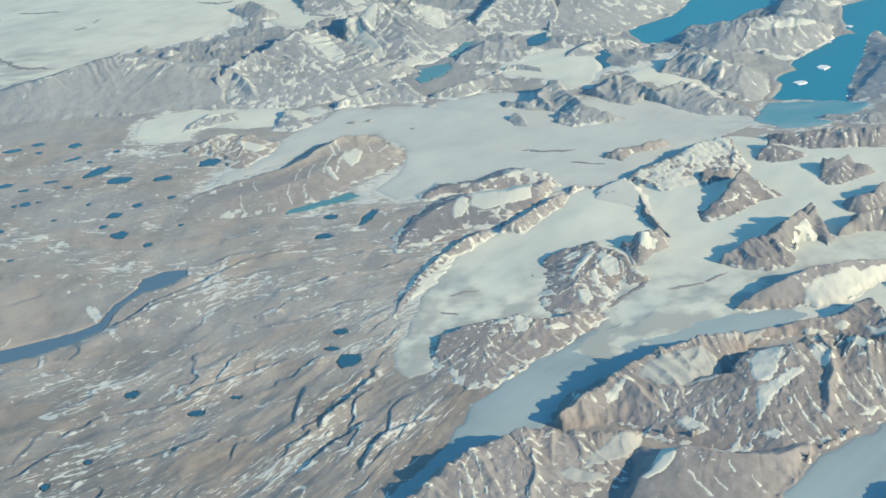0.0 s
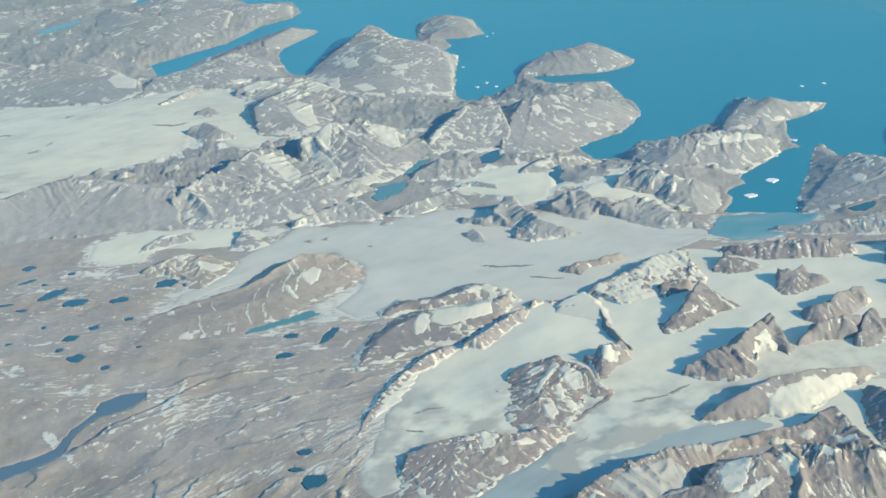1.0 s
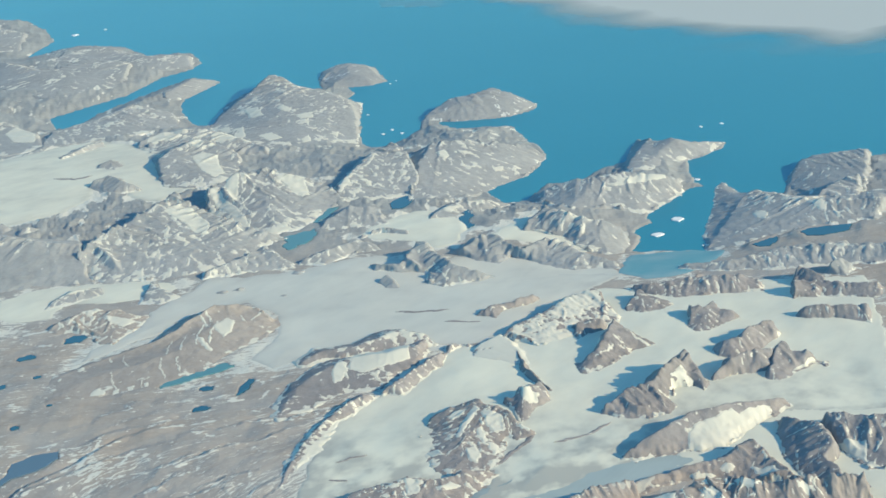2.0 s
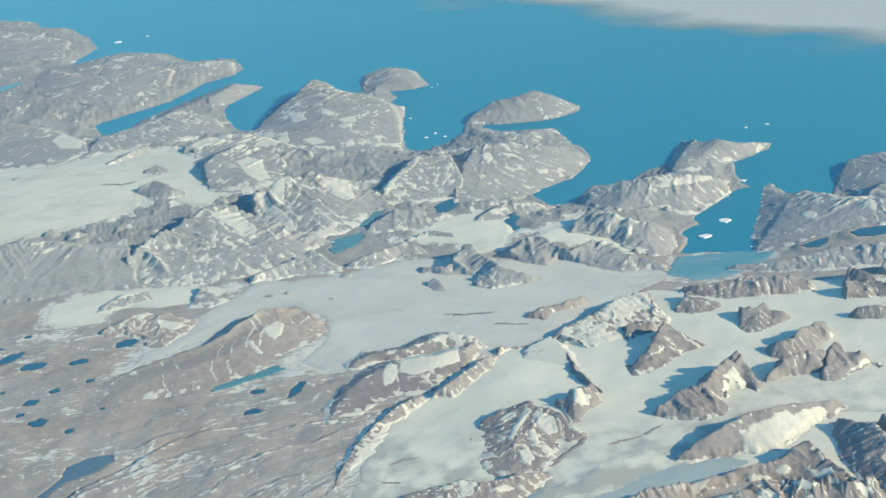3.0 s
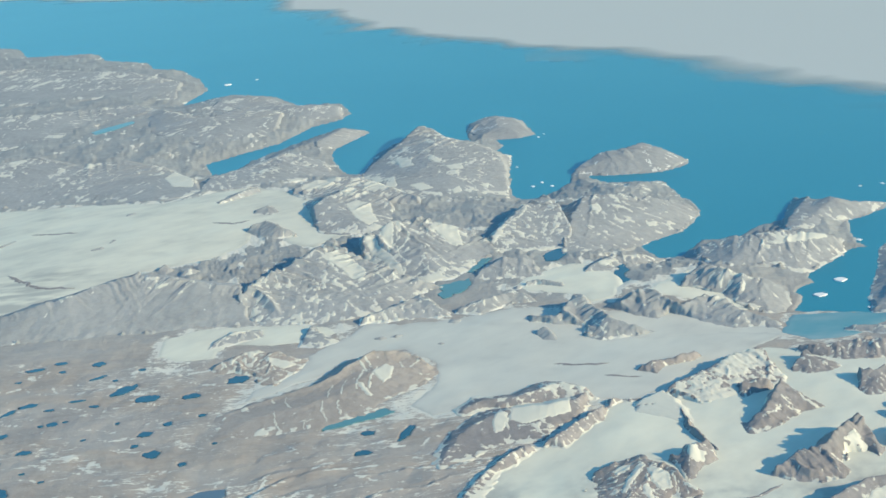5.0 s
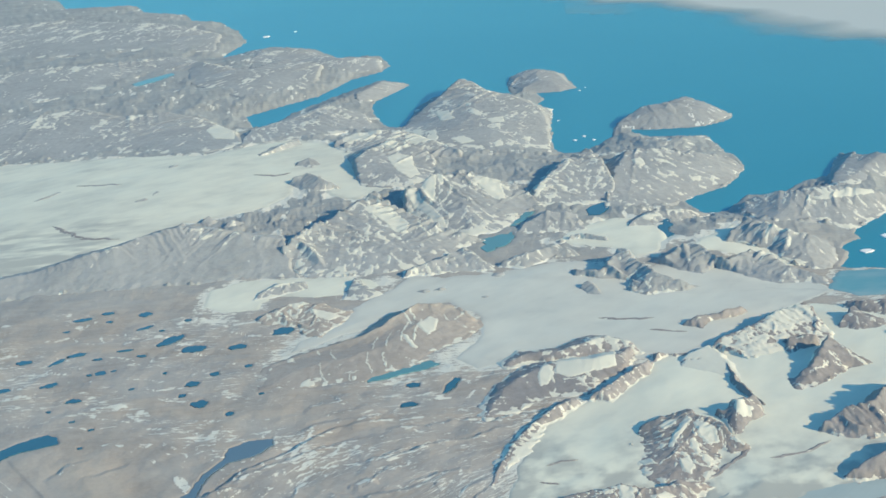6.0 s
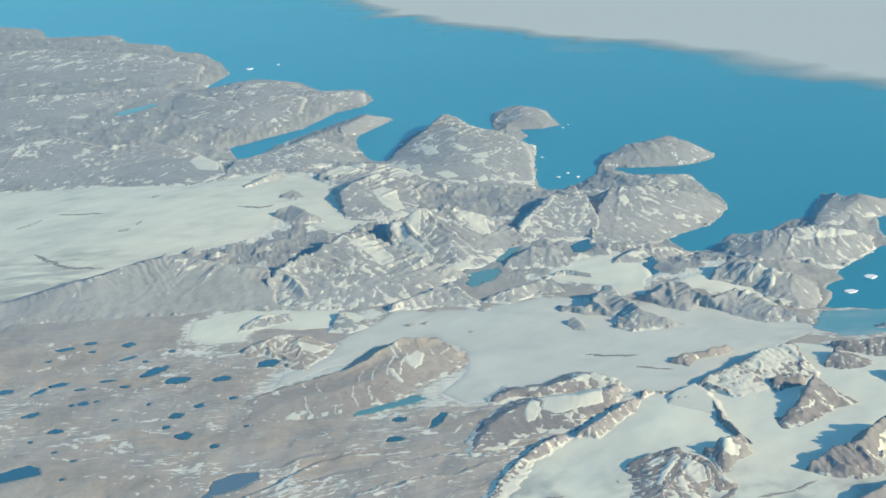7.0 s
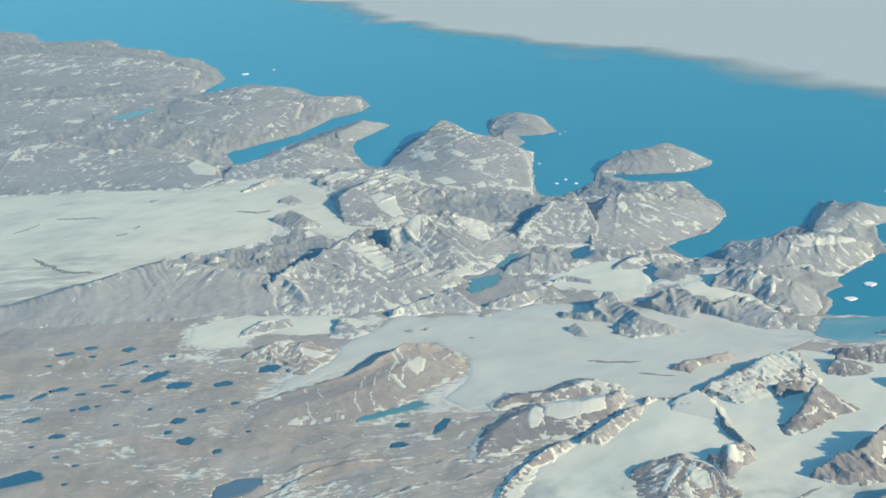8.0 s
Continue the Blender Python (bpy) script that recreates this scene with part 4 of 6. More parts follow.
shore('lagoon', 'narrow blue fjord arm', 'milky', [(-33.6, 692.7), (-25.3, 707.6), (-16.5, 714.8), (-21.1, 699.1), (-29.3, 687.7)])
shore('lagoon', 'milky blue fjord lake below grey mountains', 'milky', [(-46.8, 662.5), (-39.8, 671.9), (-30.3, 676.9), (-28.1, 666.1), (-36.6, 651.0), (-43.9, 645.1)])
shore('lagoon', 'small blue fjord arm', 'deep', [(13.3, 716.2), (21.8, 728.4), (32.8, 731.3), (23.4, 711.2), (14.7, 705.3)])
shore('lake', 'narrow dark blue lake below a coast mountain', 'deep', [(213.9, 589), (220, 592), (227.9, 592.4), (241.6, 591.6), (236.2, 582.5), (222.3, 579.8), (215, 582)])
shore('lake', 'small dark blue lake in a coastal valley', 'deep', [(187.8, 583.7), (197.8, 589), (202.8, 591), (200, 584), (194, 578.5), (188.5, 579.5)])
shore('lake', 'long narrow lake among coastal hills', 'milky', [(-404.0, 1276.0), (-392.6, 1299.6), (-374.2, 1326.2), (-368.9, 1313.8), (-381.8, 1279.7), (-396.6, 1261.0)])

# ---- snowfields lying in hollows, and drifts in gullies: half their width and their line ----
SNOWS.append(('white', [(29.0, 417.1), (32.1, 417.6), (35.8, 413.2), (36.9, 408.7), (35.9, 404.7), (31.9, 404.6), (29.7, 409.4)]))
SNOWS.append(('white', [(17.8, 404.4), (21.4, 412.9), (27.4, 422.4), (29.2, 419.3), (23.3, 410.3), (19.7, 402.7)]))
SNOWS.append(('white', [(16.8, 419.4), (20.1, 421.9), (24.6, 421.8), (22.9, 418.4), (18.0, 416.6)]))
SNOWS.append(('white', [(26.0, 407.0), (28.2, 408.6), (29.1, 402.9), (27.8, 396.8), (25.8, 402.4)]))
SNOWS.append(('white', [(20.1, 394.2), (24.3, 397.6), (25.3, 390.8), (23.7, 385.6), (21.1, 387.3)]))
SNOWS.append(('white', [(28.4, 399.4), (31.2, 398.1), (32.9, 395.6), (30.4, 389.1), (28.9, 393.9)]))
SNOWS.append(('white', [(40.3, 428.5), (41.5, 426.2), (43.6, 411.8), (46.6, 405.8), (44.6, 402.6), (41.4, 405.8)]))
SNOWS.append(('white', [(45.7, 438.9), (49.3, 442.5), (49.8, 428.5), (52.8, 428.0), (51.2, 423.8), (48.1, 423.9), (45.7, 426.2)]))
SNOWS.append(('white', [(-3.1, 382.1), (0.9, 384.4), (3.2, 373.5), (2.4, 367.5), (-1.9, 367.4)]))
SNOWS.append(('white', [(7.2, 369.6), (12.9, 371.9), (16.5, 370.8), (14.5, 369.2), (8.9, 367.7)]))
SNOWS.append(('white', [(1.2, 362.2), (4.9, 362.8), (6.0, 359.8), (4.3, 358.3)]))
SNOWS.append(('white', [(6.4, 398.2), (11.4, 398.1), (13.1, 394.1), (9.1, 394.0)]))
SNOWS.append(('white', [(67.8, 332.7), (71.2, 337.5), (75.6, 338.2), (79.2, 336.6), (76.2, 330.5), (74.8, 325.9), (71.7, 322.8), (68.3, 322.4), (67.4, 326.2)]))
SNOWS.append(('white', [(87.1, 336.6), (90.8, 337.9), (92.6, 334.6), (93.5, 331.3), (90.9, 327.6), (88.3, 329.1), (87.1, 332.5)]))
SNOWS.append(('white', [(90.3, 360.0), (94.7, 359.8), (97.9, 358.3), (91.2, 339.7), (87.8, 339.8)]))
SNOWS.append(('white', [(100.2, 360.4), (103.2, 361.9), (105.0, 360.4), (104.1, 358.2), (101.1, 359.0)]))
SNOWS.append(('white', [(67.9, 320.5), (74.3, 323.6), (79.4, 327.9), (83.2, 326.3), (78.1, 322.1), (72.1, 316.7), (67.3, 308.8), (65.4, 307.0), (66.1, 312.6)]))
SNOWS.append(('white', [(98.7, 339.1), (107.4, 353.6), (108.3, 336.9), (102.3, 333.5), (99.5, 335.4)]))
SNOWS.append(('white', [(109.6, 358.8), (114.1, 355.8), (114.7, 353.1), (114.3, 351.5), (110.3, 354.6)]))
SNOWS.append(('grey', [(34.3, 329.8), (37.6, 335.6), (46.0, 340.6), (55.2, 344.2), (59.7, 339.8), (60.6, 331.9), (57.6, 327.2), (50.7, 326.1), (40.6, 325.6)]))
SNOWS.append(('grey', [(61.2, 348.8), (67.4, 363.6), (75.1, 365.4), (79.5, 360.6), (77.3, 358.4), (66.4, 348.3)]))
SNOWS.append(('white', [(94.2, 375.6), (96.4, 383.2), (101.2, 387.8), (108.4, 390.3), (115.2, 394.4), (118.2, 390.7), (113.8, 381.2), (106.4, 373.9), (98.5, 371.9)]))
SNOWS.append(('white', [(79.1, 371.7), (84.4, 374.9), (92.3, 377.3), (94.7, 375.5), (89.2, 371.6), (81.6, 370.3)]))
SNOWS.append(('white', [(28.8, 281.7), (32.3, 285.2), (38.7, 299.6), (41.8, 301.2), (39.5, 288.0), (35.0, 282.7), (31.0, 280.9)]))
SNOWS.append(('white', [(42.7, 310.9), (46.2, 312.5), (50.4, 308.4), (51.5, 305.4), (48.1, 303.8), (44.6, 307.3)]))
SNOWS.append(('white', [(65.1, 301.5), (69.3, 302.9), (72.0, 300.7), (69.2, 298.5)]))
SNOWS.append(('white', [(94.6, 309.1), (99.4, 312.4), (102.0, 312.8), (98.6, 309.1)]))
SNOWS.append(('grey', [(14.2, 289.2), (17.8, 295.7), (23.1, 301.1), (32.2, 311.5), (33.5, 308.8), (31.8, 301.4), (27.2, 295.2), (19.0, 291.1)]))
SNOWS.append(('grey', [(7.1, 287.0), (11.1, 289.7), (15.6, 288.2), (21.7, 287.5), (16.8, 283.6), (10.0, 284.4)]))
SNOWS.append(('white', [(99.7, 419.2), (102.5, 427.2), (107.7, 431.9), (110.5, 426.5), (107.8, 419.1), (103.2, 416.8)]))
SNOWS.append(('white', [(23.4, 322.4), (26.3, 325.6), (30.9, 329.7), (32.5, 328.2), (28.7, 324.5), (24.9, 320.1)]))
DRIFTS.append((0.52, [(77.7, 316.4), (81.9, 301.3)]))
DRIFTS.append((0.52, [(81.5, 319.0), (85.7, 305.7)]))
DRIFTS.append((0.64, [(91.8, 324.2), (97.3, 310.4)]))
DRIFTS.append((0.64, [(101.9, 326.7), (103.8, 318.8)]))
DRIFTS.append((0.41, [(71.7, 308.4), (73.4, 300.2)]))
DRIFTS.append((0.42, [(89.8, 315.8), (91.3, 308.8)]))
DRIFTS.append((0.61, [(50.8, 316.1), (47.2, 308.3)]))
DRIFTS.append((0.51, [(54.7, 318.3), (54.4, 310.2)]))
DRIFTS.append((0.41, [(58.6, 318.8), (55.4, 314.2)]))
DRIFTS.append((0.52, [(45.2, 322.9), (43.5, 316.9)]))
DRIFTS.append((0.47, [(42.5, 282.9), (47.2, 274.3)]))
DRIFTS.append((0.38, [(48.9, 280.6), (51.9, 275.9)]))
DRIFTS.append((0.38, [(53.7, 286.3), (54.5, 282.6)]))
DRIFTS.append((0.38, [(58.8, 281.6), (60.4, 278.0)]))
DRIFTS.append((0.62, [(40.3, 323.9), (40.9, 315.9)]))
DRIFTS.append((0.43, [(96.9, 325.0), (100.3, 315.9)]))
SNOWS.append(('white', [(75.8, 477.8), (83.3, 485.8), (88.0, 484.8), (86.2, 472.7), (81.0, 468.2), (74.3, 464.1)]))
DRIFTS.append((0.84, [(91.1, 471.7), (98.9, 461.1)]))
DRIFTS.append((0.71, [(97.1, 477.5), (104.8, 466.2)]))
DRIFTS.append((0.55, [(81.3, 458.8), (89.3, 465.9)]))
SNOWS.append(('white', [(155.8, 461.9), (169.4, 473.5), (179.0, 467.6), (184.3, 463.0), (181.2, 449.5), (168.4, 440.1), (161.7, 449.3)]))
SNOWS.append(('white', [(145.6, 420.2), (152.2, 429.5), (160.7, 434.5), (158.3, 425.4), (151.7, 419.1)]))
SNOWS.append(('white', [(142.8, 366.7), (145.9, 367.5), (151.4, 364.0), (147.5, 354.3), (144.5, 358.9)]))
SNOWS.append(('white', [(115.0, 390.8), (120.2, 394.6), (130.5, 398.1), (129.3, 391.4), (123.6, 377.8), (121.8, 364.1), (115.6, 359.9), (116.2, 370.2), (115.8, 384.1)]))
SNOWS.append(('white', [(99.7, 360.1), (103.0, 361.7), (104.7, 359.3), (102.3, 357.4)]))
SNOWS.append(('white', [(109.9, 356.7), (117.0, 355.9), (118.1, 333.7), (122.3, 330.6), (115.5, 331.3), (113.7, 351.5)]))
DRIFTS.append((0.7, [(127.4, 363.8), (121.2, 335.0)]))
DRIFTS.append((0.83, [(125.3, 371.3), (121.1, 346.5)]))
SNOWS.append(('white', [(-112.3, 849.9), (-105.0, 856.6), (-94.9, 849.6), (-92.2, 832.5), (-87.5, 813.3), (-94.3, 804.3), (-102.6, 818.5)]))
SNOWS.append(('white', [(-114.1, 701.8), (-109.8, 708.6), (-100.0, 705.8), (-92.4, 690.3), (-87.2, 681.7), (-88.0, 666.8), (-96.1, 672.5), (-101.7, 684.9), (-108.7, 694.1)]))
DRIFTS.append((1.1, [(-112.5, 787.5), (-105.0, 709.2)]))
DRIFTS.append((0.86, [(-117.7, 769.2), (-111.2, 705.5)]))
SNOWS.append(('white', [(-82.3, 751.6), (-81.6, 804.9), (-74.1, 758.6), (-74.5, 740.1), (-76.0, 724.3), (-79.5, 732.5)]))
SNOWS.append(('white', [(-93.6, 748.1), (-86.3, 748.0), (-82.4, 733.0), (-75.4, 721.6), (-69.7, 705.0), (-66.1, 689.0), (-69.6, 673.0), (-80.2, 716.3), (-87.6, 729.0)]))
SNOWS.append(('white', [(-51.9, 758.8), (-41.5, 759.1), (-33.6, 788.1), (-34.3, 745.2), (-31.8, 732.2), (-36.9, 728.3), (-41.9, 736.6), (-48.5, 750.0)]))
SNOWS.append(('white', [(-21.7, 782.1), (-14.0, 772.5), (-4.9, 767.9), (-9.3, 748.1), (-13.2, 737.6), (-19.9, 736.0)]))
DRIFTS.append((0.88, [(-20.6, 799.0), (-3.0, 770.1)]))
DRIFTS.append((1.28, [(-2.9, 771.6), (9.3, 796.1)]))
DRIFTS.append((0.99, [(-51.7, 706.7), (-42.0, 692.1)]))
DRIFTS.append((0.79, [(-47.9, 713.4), (-40.4, 700.3)]))
DRIFTS.append((0.78, [(-56.6, 701.1), (-50.9, 687.7)]))
DRIFTS.append((0.77, [(-82.6, 686.2), (-75.6, 665.7)]))
DRIFTS.append((0.82, [(-72.3, 732.5), (-64.8, 703.4)]))
SNOWS.append(('white', [(-85.6, 1022.3), (-73.8, 1020.8), (-68.2, 986.4), (-78.7, 985.7)]))
SNOWS.append(('white', [(-55.0, 1014.6), (-45.8, 992.8), (-48.0, 984.3), (-57.1, 999.3)]))
SNOWS.append(('white', [(-43.5, 973.9), (-30.2, 981.3), (-29.5, 963.4), (-39.1, 960.2)]))
SNOWS.append(('white', [(-91.2, 951.0), (-82.7, 955.1), (-79.1, 922.9), (-85.6, 895.4)]))
SNOWS.append(('white', [(-70.6, 919.8), (-60.2, 925.0), (-51.6, 906.5), (-61.8, 900.5)]))
SNOWS.append(('white', [(-60.0, 1034.5), (-55.2, 1031.5), (-55.6, 1020.8), (-59.4, 1024.0)]))
SNOWS.append(('white', [(-39.2, 900.1), (-33.0, 912.7), (-31.1, 896.8), (-36.8, 890.5)]))
SNOWS.append(('white', [(-18.4, 917.2), (-10.8, 923.8), (-12.5, 907.6)]))
SNOWS.append(('white', [(-150.6, 926.8), (-145.9, 976.7), (-134.7, 995.9), (-124.0, 937.4), (-135.6, 924.7), (-144.9, 911.7)]))
SNOWS.append(('white', [(-116.0, 873.8), (-114.1, 918.9), (-104.3, 878.0), (-107.5, 865.4)]))
SNOWS.append(('white', [(-98.6, 908.6), (-92.7, 940.3), (-87.6, 895.6), (-95.9, 896.2)]))
SNOWS.append(('white', [(49.8, 800.0), (55.8, 803.4), (58.2, 793.3), (53.8, 786.4)]))
SNOWS.append(('white', [(82.7, 774.4), (90.2, 776.7), (89.9, 770.7), (83.5, 768.2)]))
SNOWS.append(('white', [(101.6, 642.5), (114.9, 671.3), (121.1, 663.4), (127.8, 652.3), (119.8, 629.8), (110.1, 633.0)]))
SNOWS.append(('white', [(64.5, 648.7), (72.6, 662.2), (86.8, 672.3), (92.6, 678.8), (83.8, 654.9), (73.0, 644.3)]))
SNOWS.append(('white', [(78.0, 638.2), (89.6, 636.0), (98.9, 623.1), (105.2, 611.2), (115.3, 604.6), (108.8, 601.4), (91.7, 600.0), (82.3, 628.4)]))
SNOWS.append(('white', [(104.1, 605.9), (111.7, 607.7), (113.1, 601.3), (102.7, 585.7)]))
SNOWS.append(('white', [(140.6, 699.3), (154.9, 704.2), (180.2, 724.0), (176.3, 704.0), (156.9, 699.0), (143.0, 695.8)]))
SNOWS.append(('white', [(150.8, 750.9), (156.3, 755.0), (155.0, 743.4), (143.3, 710.6)]))
SNOWS.append(('white', [(136.3, 675.0), (142.9, 676.0), (145.0, 671.8), (138.5, 670.9)]))
SNOWS.append(('white', [(197.6, 761.3), (204.1, 765.3), (206.6, 761.5), (198.8, 753.4)]))
SNOWS.append(('white', [(39.8, 690.1), (46.6, 691.8), (51.3, 691.0), (47.1, 683.0)]))
SNOWS.append(('white', [(117.7, 854.5), (124.6, 848.8), (125.4, 832.2), (118.6, 836.9)]))
SNOWS.append(('white', [(202.2, 627.1), (207.7, 630.1), (209.8, 623.5), (205.2, 615.0), (201.5, 619.2)]))
SNOWS.append(('white', [(-271.6, 1007.9), (-267.4, 1059.7), (-246.6, 1027.1), (-240.7, 966.3), (-257.3, 972.5)]))
SNOWS.append(('white', [(-188.5, 1116.9), (-178.2, 1116.1), (-168.1, 1092.1), (-172.2, 1050.7)]))
SNOWS.append(('white', [(-76.6, 535.5), (-70.6, 543.5), (-66.8, 541.3), (-67.7, 530.4), (-71.2, 525.4)]))
SNOWS.append(('white', [(-142.7, 587.5), (-138.2, 594.4), (-132.0, 574.0), (-136.7, 568.7)]))
SNOWS.append(('white', [(-157.7, 618.4), (-149.5, 621.2), (-143.9, 605.9), (-151.9, 602.7)]))
SNOWS.append(('white', [(-129.9, 568.0), (-118.7, 563.6), (-113.1, 560.1), (-118.9, 554.4), (-126.1, 560.0)]))
DRIFTS.append((0.62, [(-74.3, 540.9), (-77.1, 520.3)]))
DRIFTS.append((0.62, [(-80.5, 538.2), (-82.7, 520.4)]))
DRIFTS.append((0.46, [(-87.5, 529.8), (-88.9, 514.8)]))
DRIFTS.append((0.4, [(-114.0, 518.4), (-110.2, 505.2)]))
DRIFTS.append((0.4, [(-117.2, 504.0), (-110.5, 481.2)]))
DRIFTS.append((0.45, [(-96.9, 510.2), (-93.3, 491.3)]))
DRIFTS.append((0.5, [(-90.0, 509.4), (-87.5, 496.7)]))
DRIFTS.append((0.55, [(-84.6, 560.6), (-78.9, 536.6)]))
DRIFTS.append((0.5, [(-80.8, 555.8), (-77.1, 540.8)]))
DRIFTS.append((0.4, [(-102.7, 493.3), (-100.9, 481.4)]))
DRIFTS.append((0.4, [(-124.5, 530.6), (-118.2, 513.5)]))
DRIFTS.append((0.55, [(-59.6, 540.5), (-54.6, 550.8)]))
DRIFTS.append((0.8, [(-154.2, 577.7), (-147.4, 561.5)]))
DRIFTS.append((0.7, [(-147.1, 572.9), (-139.7, 560.6)]))
DRIFTS.append((0.7, [(-140.7, 570.8), (-132.8, 583.3)]))
DRIFTS.append((0.7, [(-124.9, 575.5), (-112.8, 564.8)]))
DRIFTS.append((0.7, [(-119.1, 560.8), (-112.9, 566.2)]))
DRIFTS.append((0.6, [(-129.2, 565.8), (-122.7, 557.5)]))
DRIFTS.append((0.6, [(-157.0, 586.0), (-152.7, 593.7)]))
DRIFTS.append((0.6, [(-133.1, 555.0), (-127.1, 560.3)]))
DRIFTS.append((0.8, [(-125.7, 582.2), (-116.5, 574.8)]))
SNOWS.append(('white', [(-83.3, 527.1), (-80.1, 525.4), (-77.7, 518.5), (-75.0, 514.3), (-76.3, 511.9), (-79.6, 517.4)]))
SNOWS.append(('white', [(-140.1, 576.2), (-131.4, 583.2), (-132.9, 573.8), (-137.0, 568.1)]))
DRIFTS.append((0.46, [(-93.5, 525.8), (-94.8, 512.7)]))
DRIFTS.append((0.47, [(-64.3, 545.9), (-61.6, 538.6)]))
SNOWS.append(('white', [(-17.9, 473.4), (-15.1, 490.8), (-3.2, 492.1), (8.8, 493.7), (7.6, 478.2), (-1.9, 473.8), (-11.3, 469.7)]))
SNOWS.append(('white', [(-24.8, 471.5), (-21.1, 485.0), (-17.8, 474.3), (-20.5, 465.7), (-24.0, 464.2)]))
DRIFTS.append((0.49, [(38.4, 570.7), (39.4, 564.3)]))
DRIFTS.append((0.5, [(28.3, 590.4), (32.8, 569.3)]))
DRIFTS.append((0.49, [(44.7, 567.8), (46.7, 562.9)]))
DRIFTS.append((0.5, [(24.8, 585.2), (26.1, 570.7)]))

# ---- moraines: dark bands of rubble on the ice ----
MORAINES.append((4, 1.6, [(46.5, 401.8), (37.5, 392.3), (28.8, 383.1)]))
MORAINES.append((4, 1.2, [(51.5, 394.6), (63.6, 397.3), (74.7, 404.5)]))
MORAINES.append((4, 0.8, [(-24.7, 399.7), (-19.7, 401.6), (-13.6, 402.1)]))
MORAINES.append((4, 0.8, [(-27.4, 388.3), (-23.5, 387.4), (-21.1, 386.2)]))
MORAINES.append((2, 1.6, [(5.4, 536.6), (13.2, 533.5), (20.7, 533.2), (29.2, 530.8)]))
MORAINES.append((2, 1.2, [(26.2, 518.1), (33.1, 515.2), (41.3, 513.5)]))
MORAINES.append((2, 1.4, [(-84.2, 555.4), (-91.6, 547.8), (-106.0, 533.1)]))
MORAINES.append((0, 2.4, [(-327.0, 841.3), (-310.1, 837.1), (-293.5, 833.5)]))
MORAINES.append((0, 2.4, [(-310.1, 740.2), (-283.4, 709.0), (-258.4, 702.5)]))
MORAINES.append((0, 2.6, [(-201.7, 837.4), (-187.2, 831.0), (-176.3, 834.9)]))

# ---- icebergs, far cloud ----
iceberg(167.4, 647.5, 7.5, 7.9, 0)
iceberg(149.6, 625.9, 8.8, 6.4, 1)
iceberg(238.2, 840.7, 3.5, 4.8, 2)
iceberg(253.7, 843.3, 3.8, 4.8, 3)
iceberg(21.1, 918.4, 3.8, 5.4, 4)
iceberg(28.7, 929.4, 3.0, 5.5, 5)
iceberg(35.0, 915.0, 3.4, 5.3, 6)
iceberg(-320.5, 1606.2, 13.3, 15.7, 7)
iceberg(38.3, 1102.4, 2.5, 5.0, 8)
iceberg(44.2, 1113.7, 2.0, 5.1, 9)
iceberg(13.1, 988.8, 2.3, 4.1, 10)
iceberg(198.8, 717.4, 4.6, 4.8, 11)
iceberg(191.4, 715.5, 3.3, 3.5, 12)
iceberg(167.5, 601.8, 1.7, 1.7, 13)
iceberg(-286.6, 1632.0, 5.0, 10.8, 14)
iceberg(180.9, 690.3, 1.6, 2.2, 15)
CLOUD_EDGE = [(-476, 2978), (-323, 2516), (-212, 2186), (-92, 1944), (22, 1781), (150, 1615), (205, 1476), (249, 1376), (295, 1275), (350, 1188), (416, 1056)]


# ---- heights ----
RIDGES = {}


def far_foot(peak):
    """The foot of a mountain's far side, behind its crest as seen from its near foot."""
    face, made = spread(peak[4]), []
    for x, y, h in peak[5]:
        near = None
        for a, b in zip(face, face[1:]):
            d = b - a
            u = min(1.0, max(0.0, ((x - a[0]) * d[0] + (y - a[1]) * d[1]) / (d @ d + 1e-9)))
            q = a + u * d
            if near is None or math.hypot(x - q[0], y - q[1]) < math.hypot(x - near[0], y - near[1]):
                near = q
        v = np.array([x - near[0], y - near[1]])
        v = v / (math.hypot(*v) + 1e-9) + np.array([-0.25, 0.25])
        v = v / (math.hypot(*v) + 1e-9)
        wide = peak[3] * (0.75 * h + 0.9) * (4.0 if y > 850 else 2.6 if y > 600 else 1.0)
        made.append((x + v[0] * wide, y + v[1] * wide))
    return made[::-1]


def outline_of(peak):
    return peak[4] + far_foot(peak)


